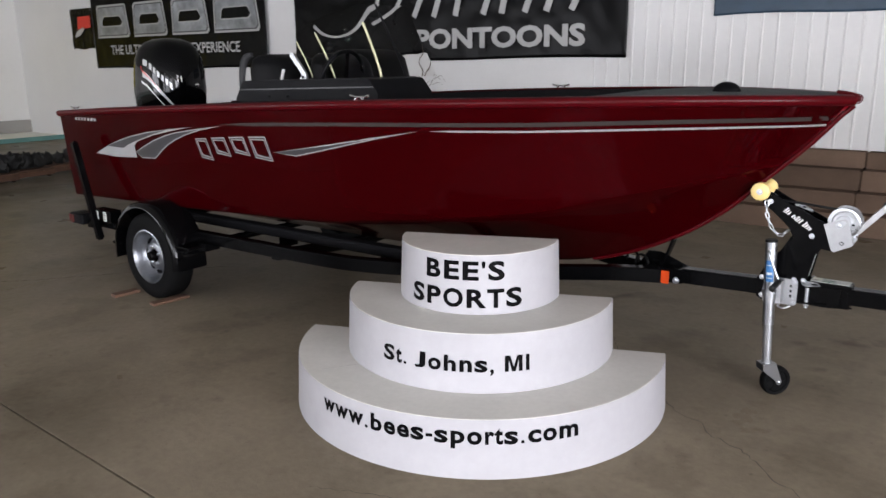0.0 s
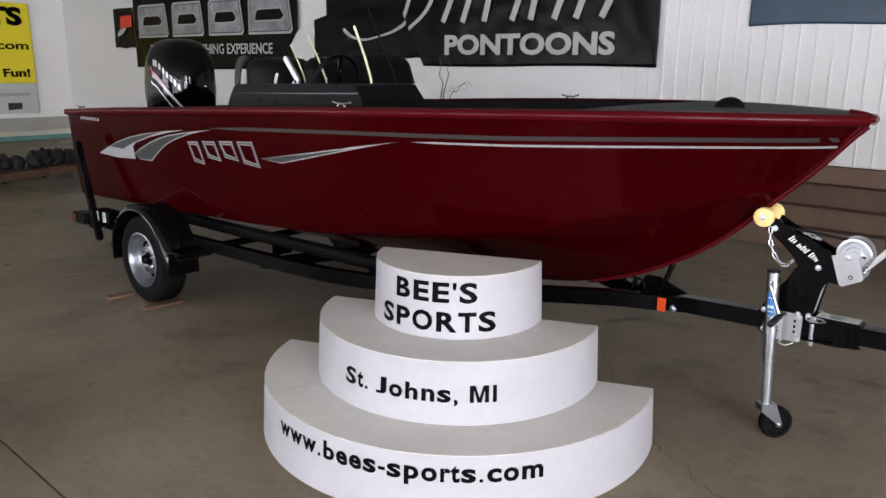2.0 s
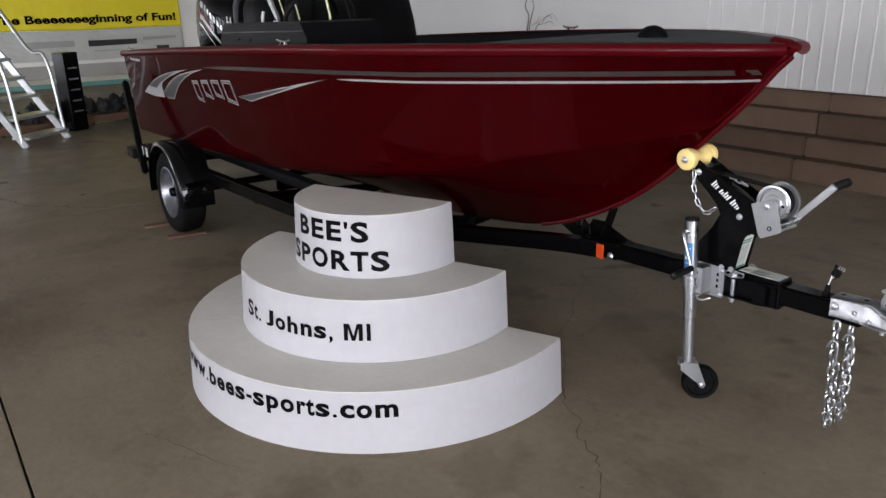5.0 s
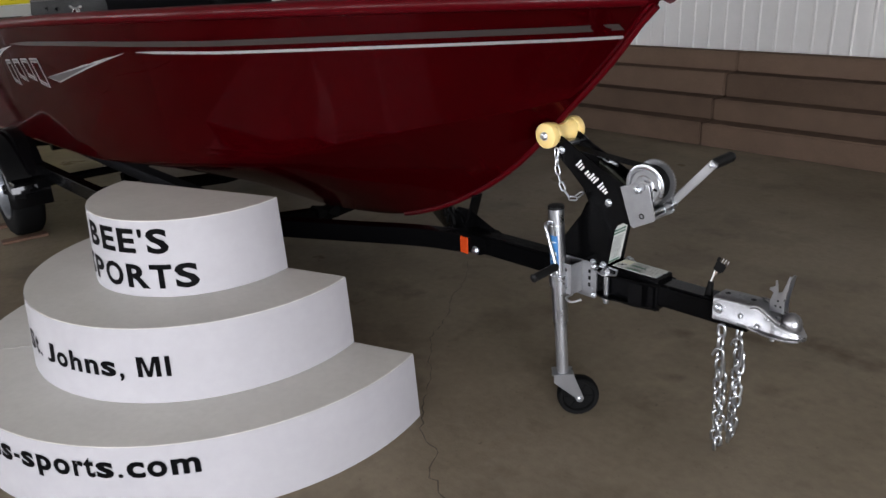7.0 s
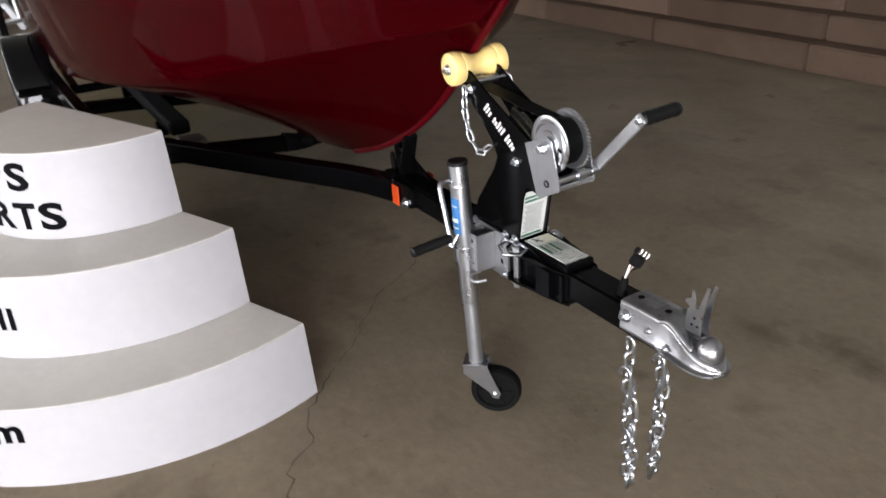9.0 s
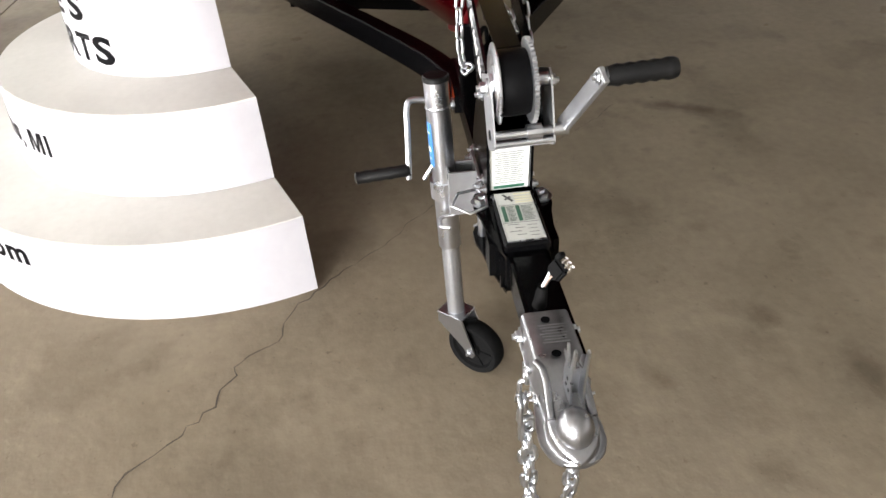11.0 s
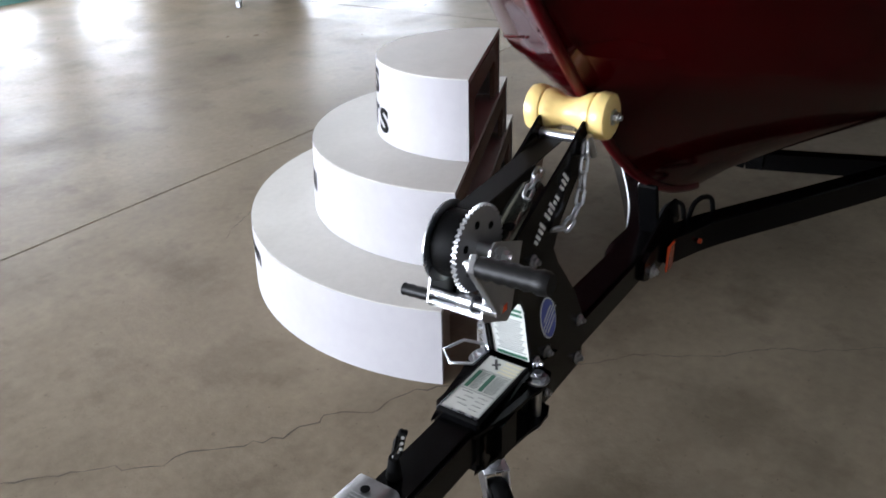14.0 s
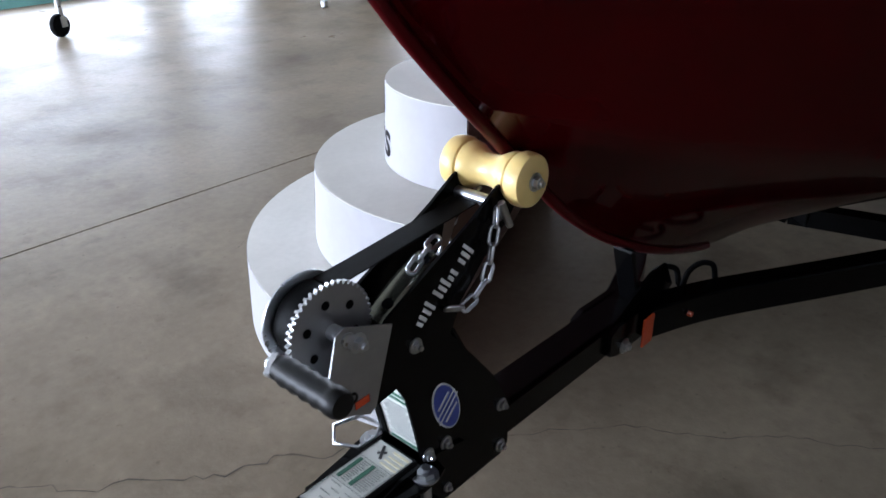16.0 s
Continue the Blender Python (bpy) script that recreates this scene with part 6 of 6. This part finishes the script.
# flowing maker's mark above it, as plain brush strokes
for pts, w in (([(-7.95, 2.00), (-7.75, 1.88), (-7.45, 1.84), (-7.15, 1.92), (-6.95, 2.12), (-6.80, 2.42), (-6.66, 2.72)], 0.07), ([(-6.95, 2.80), (-6.50, 2.86), (-6.32, 2.62), (-6.48, 2.24), (-6.86, 1.97)], 0.07),
               ([(-6.02, 2.40), (-6.20, 2.06)], 0.09), ([(-5.72, 2.40), (-5.86, 2.05)], 0.09), ([(-5.30, 2.80), (-5.50, 2.05)], 0.09), ([(-4.92, 2.40), (-5.06, 2.05)], 0.09),
               ([(-4.60, 2.80), (-4.78, 2.05)], 0.09), ([(-4.30, 2.40), (-4.44, 2.05)], 0.09), ([(-4.00, 2.40), (-4.14, 2.05)], 0.09), ([(-3.62, 2.40), (-3.80, 2.05)], 0.09)):
    ribbon(pts, w, BANNER_GREY, pont, "pale grey brush stroke")
hang(pont, 0.976, 0.041, 1.0116, 0.055)

lake = cloth("banner", -14.93, -9.30, 1.44, 2.93, BLACK_CLOTH, "wide black vinyl banner with a silver emblem on the back wall", 0.03, 5)
for x0, w in ((-14.72, 1.22), (-13.34, 1.16), (-12.02, 1.16), (-10.72, 1.28)):
    block = lambda d, m, lab, lift: wall_shape([(x0 + d, 2.02 + d), (x0 + w - 1.1 * d - 0.06, 2.02 + d), (x0 + w - d, 2.08 + d), (x0 + w - 0.10 - d, 2.64 - d), (x0 + 0.08 + d, 2.64 - d), (x0 + 0.02 + d, 2.58 - d)], m, lake, lab, lift=lift)
    block(0.0, BANNER_GREY, "pale outline of the emblem block", 0.0)
    block(0.035, CHARCOAL_VINYL, "dark inner line of the emblem block", 0.002)
    block(0.055, BANNER_SILVER, "silver emblem block", 0.004)
    block(0.205, BANNER_GREY, "pale inner edge of the emblem block", 0.006)
    block(0.225, BLACK_CLOTH, "dark heart of the emblem block", 0.008)
wall_words("THE ULTIMATE FISHING EXPERIENCE", -12.15, 1.79, 4.25, 0.18, BANNER_GREY, lake, "pale grey small capitals", 0.006)
hang(lake, 0.9165, -0.487, 0.979, 0.080)

red = cloth("banner", -15.85, -14.95, 1.83, 2.62, BLACK_CLOTH, "small black banner with a red emblem", 0.02, 8)
wall_shape([(-15.55, 2.22), (-15.0, 2.24), (-15.0, 2.47), (-15.5, 2.46)], BANNER_RED, red, "red emblem block")
wall_shape([(-15.68, 2.05), (-15.45, 2.10), (-15.25, 2.22), (-15.35, 2.26), (-15.62, 2.16)], BANNER_GREY, red, "pale streak emblem")
hang(red, 0.9165, -0.487, 0.979, 0.080)

photo = cloth("banner", -2.165, 0.55, 1.895, 2.87, BLUE_CLOTH, "dark blue photographic banner of a boat on water", 0.01, 3)
wall_shape([(-1.80, 2.22), (-1.55, 2.13), (-0.6, 2.15), (0.2, 2.30), (0.3, 2.42), (-0.9, 2.36), (-1.5, 2.28)], CHARCOAL_VINYL, photo, "dark hull in the picture")
wall_shape([(-1.76, 2.225), (-1.50, 2.25), (-0.9, 2.33), (0.3, 2.40), (0.3, 2.44), (-0.95, 2.40), (-1.45, 2.40)], BANNER_GREY, photo, "pale deck in the picture", lift=0.004)
hang(photo, 1.0263, 0.182, 1.02, 0.06)

yel = cloth("banner", 3.45, 7.72, 1.085, 2.84, YELLOW_CLOTH, "large yellow shop banner with black lettering on the side wall", 0.03, 4, wall="west")
white_foot = cloth("banner", 3.45, 7.72, 0.41, 1.075, PAPER, "white lower strip of a shop banner with grey emblems", 0.03, 4, wall="west")
wall_words("BEE'S SPORTS", 5.55, 2.56, 4.0, 0.42, LETTER, yel, "bold black capitals", 0.016, "west")
wall_words("www.bees-sports.com", 5.85, 1.90, 3.55, 0.24, LETTER, yel, "black web address", 0.006, "west")
wall_words("The Beeeeeeeginning of Fun!", 5.60, 1.30, 4.0, 0.24, LETTER, yel, "bold black slogan", 0.010, "west")
for y0, y1, z0, z1, m in ((5.5, 6.6, 0.70, 0.84, CHARCOAL_VINYL), (5.6, 6.4, 0.58, 0.61, BANNER_GREY), (6.75, 7.55, 0.80, 0.88, BANNER_GREY), (7.05, 7.35, 0.50, 0.66, CHARCOAL_VINYL), (4.2, 5.2, 0.70, 0.85, BANNER_GREY)):
    wall_shape([(y0, z0), (y1, z0 + 0.02), (y1, z1), (y0, z1)], m, white_foot, "grey sponsor emblem", "west")
hang(yel, 0.9637, 0.63, 0.966, 0.054, "west")
hang(white_foot, 0.9637, 0.63, 0.966, 0.054, "west")

# ---- row of dark parts on low wooden dollies ----
rng = random.Random(4)


def dolly(m):
    d = thing("dolly", m, "low wooden dolly carrying dark rubber and metal parts", "dolly", "row of loaded dollies")
    for k in range(4):
        part("board", span(-0.30, 0.30, -0.22 + 0.115 * k, -0.115 + 0.115 * k, 0.095, 0.125), WOOD, d)
    part("rail", span(-0.30, 0.30, -0.23, -0.20, 0.03, 0.094), WOOD, d)
    for sx in (-0.24, 0.24):
        for sy in (-0.17, 0.17):
            part("castor", lathe([(0.01, -0.015), (0.042, -0.013), (0.042, 0.013), (0.01, 0.015)], (sx, sy, 0.043), (0, 1, 0), 14), RUBBER, d, smooth=40)
    return d


def lump(m, r, seed):
    bm = bmesh.new()
    bmesh.ops.create_icosphere(bm, subdivisions=3, radius=1)
    for v in bm.verts:
        n = noise.noise(v.co * 2.2 + Vector((seed, 0, 0))) * 0.45 + noise.noise(v.co * 5 + Vector((0, seed, 0))) * 0.22
        v.co *= 1 + n
        v.co = Vector((v.co.x * r * 0.85, v.co.y * r, max(v.co.z, -0.7) * r * 1.25 + r * 0.87))
    ob = part("rubber_part", bm, DARK_FOLIAGE, None, smooth=60)
    ob.matrix_world = m
    return tagged(ob, "dark lumpy rubber part standing on a wooden dolly", "spare part", "parts on the dollies")


for k in range(7):
    y = 3.25 + 0.585 * k
    x = -9.856 - 0.205 * k
    dolly(pose(x, y, 0, 0, 0, 97))
    for i in range(3):
        r = rng.uniform(0.075, 0.12)
        lump(pose(x + rng.uniform(-0.06, 0.06), y - 0.19 + 0.19 * i, 0.125, 0, 0, rng.uniform(0, 360)), r, k * 3.1 + i)

# ---- aluminium boarding steps and a dark box in place of a hand truck ----
ladder = thing("boarding_steps", pose(-9.262, 3.06, 0, 0, 0, 40), "aluminium boarding steps with open treads and a handrail", "steps")
for s in (-1, 1):
    part("stringer", beam((0.55, s * 0.36, 0.0), (-0.45, s * 0.36, 1.30), 0.03, 0.09), ALU, ladder)
    part("handrail", tube(glide([(0.50, s * 0.37, 0.06), (0.40, s * 0.37, 0.98), (0.15, s * 0.37, 1.12), (-0.45, s * 0.37, 2.05), (-0.60, s * 0.37, 2.05)], 5), 0.022, 10), ALU, ladder, smooth=60)
    part("rear_leg", beam((-0.50, s * 0.36, 0.0), (-0.45, s * 0.36, 1.30), 0.04, 0.04), ALU, ladder)
for k in range(6):
    t = (k + 0.5) / 6
    part("tread", box((0.55 - 1.0 * t, 0, 1.30 * t), (0.24, 0.70, 0.035)), ALU, ladder, bevel=0.006)
cab = thing("hand_truck_box", pose(-9.707, 3.921, 0, 0, 0, 28), "tall narrow dark box standing in for a ladder-like hand truck beside the boarding steps", "cabinet")
part("body", span(-0.10, 0.10, -0.12, 0.12, 0.0, 1.02), POWDER_BLACK, cab, bevel=0.008)
for k in range(5):
    part("louvre", span(0.1005, 0.108, -0.07, 0.07, 0.25 + 0.14 * k, 0.27 + 0.14 * k), ZINC_DULL, cab)

# ---- curly branch behind the boat ----
branch = thing("branch", pose(-6.02, 8.72, 0.7055), "bare curly twigs in a pot on the carpeted steps", "branch")
TWIGS = (([(0.04, 0.20), (0.0, 0.43), (0.03, 0.55), (0.06, 0.66), (0.01, 0.76), (0.04, 0.86), (0.03, 0.98)], 0.009), ([(0.02, 0.30), (0.09, 0.54), (0.14, 0.66), (0.18, 0.78), (0.15, 0.84), (0.23, 0.90)], 0.008),
         ([(0.03, 0.25), (0.19, 0.45), (0.25, 0.54), (0.33, 0.56), (0.37, 0.63), (0.45, 0.66), (0.50, 0.62)], 0.006), ([(0.25, 0.54), (0.27, 0.60), (0.36, 0.62)], 0.003), ([(0.33, 0.56), (0.42, 0.59), (0.50, 0.56)], 0.003),
         ([(0.09, 0.54), (0.18, 0.58), (0.22, 0.66)], 0.003), ([(0.37, 0.63), (0.48, 0.68), (0.55, 0.60)], 0.0028))
for k, (pts, r) in enumerate(TWIGS):
    line = glide([(x, 0.03 * math.sin(5 * z + k), z) for x, z in pts], 5)
    part("twig", tube(line, r, 6, radii=[r * (1 - 0.65 * i / len(line)) for i in range(len(line))]), TWIG, branch, smooth=60)
part("pot", lathe([(0.05, 0), (0.07, 0.02), (0.075, 0.2), (0.06, 0.24), (0.052, 0.24), (0.05, 0.03)], (0.05, 0, 0), (0, 0, 1), 20), PODIUM_RAW, branch, smooth=40)

# ---- wooden chocks by the wheel ----
for m, s in ((pose(-4.185, 3.30, 0, 0, 0, 86), (0.18, 0.07, 0.02)), (pose(-3.79, 3.39, 0, 0, 0, 85), (0.26, 0.07, 0.018))):
    ob = part("wood_chock", box((0, 0, s[2] / 2), s), WOOD, None, bevel=0.003)
    ob.matrix_world = m
    tagged(ob, "small reddish wooden wedge lying by the trailer tyre", "chock", "wheel chocks")

# ---- other trailers on the far side of the showroom ----
far = thing("far_trailer", pose(-5.08, -2.10, 0), "empty black steel boat trailer across the showroom", "trailer")
for s in (-1, 1):
    rail = glide([(2.78, s * 0.03, 0.45), (2.08, s * 0.50, 0.45), (1.2, s * 0.72, 0.45), (0.3, s * 0.74, 0.45), (-1.6, s * 0.74, 0.45)], 4)
    loops = []
    for i, p in enumerate(rail):
        d = (rail[min(i + 1, len(rail) - 1)] - rail[max(i - 1, 0)]).normalized()
        side = d.cross(Vector((0, 0, 1))).normalized()
        loops.append([p + side * u + Vector((0, 0, v)) for u, v in ((-0.03, -0.04), (0.03, -0.04), (0.03, 0.04), (-0.03, 0.04))])
    part("side_rail", rings(bmesh.new(), loops), POWDER_BLACK, far)
    part("reflector", box((2.665, s * 0.155, 0.45), (0.05, 0.006, 0.07), Euler((0, 0, -s * 0.62)).to_quaternion()), ORANGE, far, "orange side reflector")
    w = new("wheel")
    w.parent = far
    w.location = (0, s * 0.88, 0.285)
    part("tyre", lathe([(0.17, -0.08), (0.22, -0.09), (0.265, -0.085), (0.285, -0.055), (0.285, 0.055), (0.265, 0.085), (0.22, 0.09), (0.17, 0.08)], (0, 0, 0), (0, 1, 0), 40), RUBBER, w, smooth=40)
    part("rim", lathe([(0.172, 0.082), (0.16, 0.06), (0.13, 0.04), (0.08, 0.05), (0.04, 0.06), (0.001, 0.065)], (0, 0, 0), (0, s, 0), 28), GALV, w, smooth=40)
part("axle", rod((0, -0.82, 0.285), (0, 0.82, 0.285), 0.03), POWDER_BLACK, far)
part("tongue", beam((2.70, 0, 0.455), (3.65, 0, 0.47), 0.075, 0.075), POWDER_BLACK, far)
tip = thing("small_jack", pose(-2.118, -1.98, 0, 0, 0, 20), "zinc trailer jack with a small black wheel on the floor", "jack")
part("post", rod((0, 0, 0.12), (0, 0, 0.75), 0.026, 16), ZINC, tip, smooth=40)
part("fork", span(-0.03, 0.03, -0.035, 0.035, 0.08, 0.17), ZINC, tip, bevel=0.004)
part("wheel", lathe([(0.02, -0.024), (0.09, -0.022), (0.098, -0.01), (0.098, 0.01), (0.09, 0.022), (0.02, 0.024)], (0.03, 0, 0.098), (0, 1, 0), 30), RUBBER, tip, smooth=40)
pad = part("floor_socket", box((0, 0, 0.035), (0.09, 0.05, 0.07)), ZINC_DULL, None, bevel=0.008)
pad.matrix_world = pose(-4.43, -1.25, 0, 0, 0, 30)
tagged(pad, "small metal stand lying on the floor", "stand")
block = part("wood_block", box((0, 0, 0.02), (0.16, 0.09, 0.04)), WOOD, None, bevel=0.004)
block.matrix_world = pose(-5.43, -1.25, 0, 0, 0, 20)
tagged(block, "small brown wooden block beside a trailer tyre", "block")
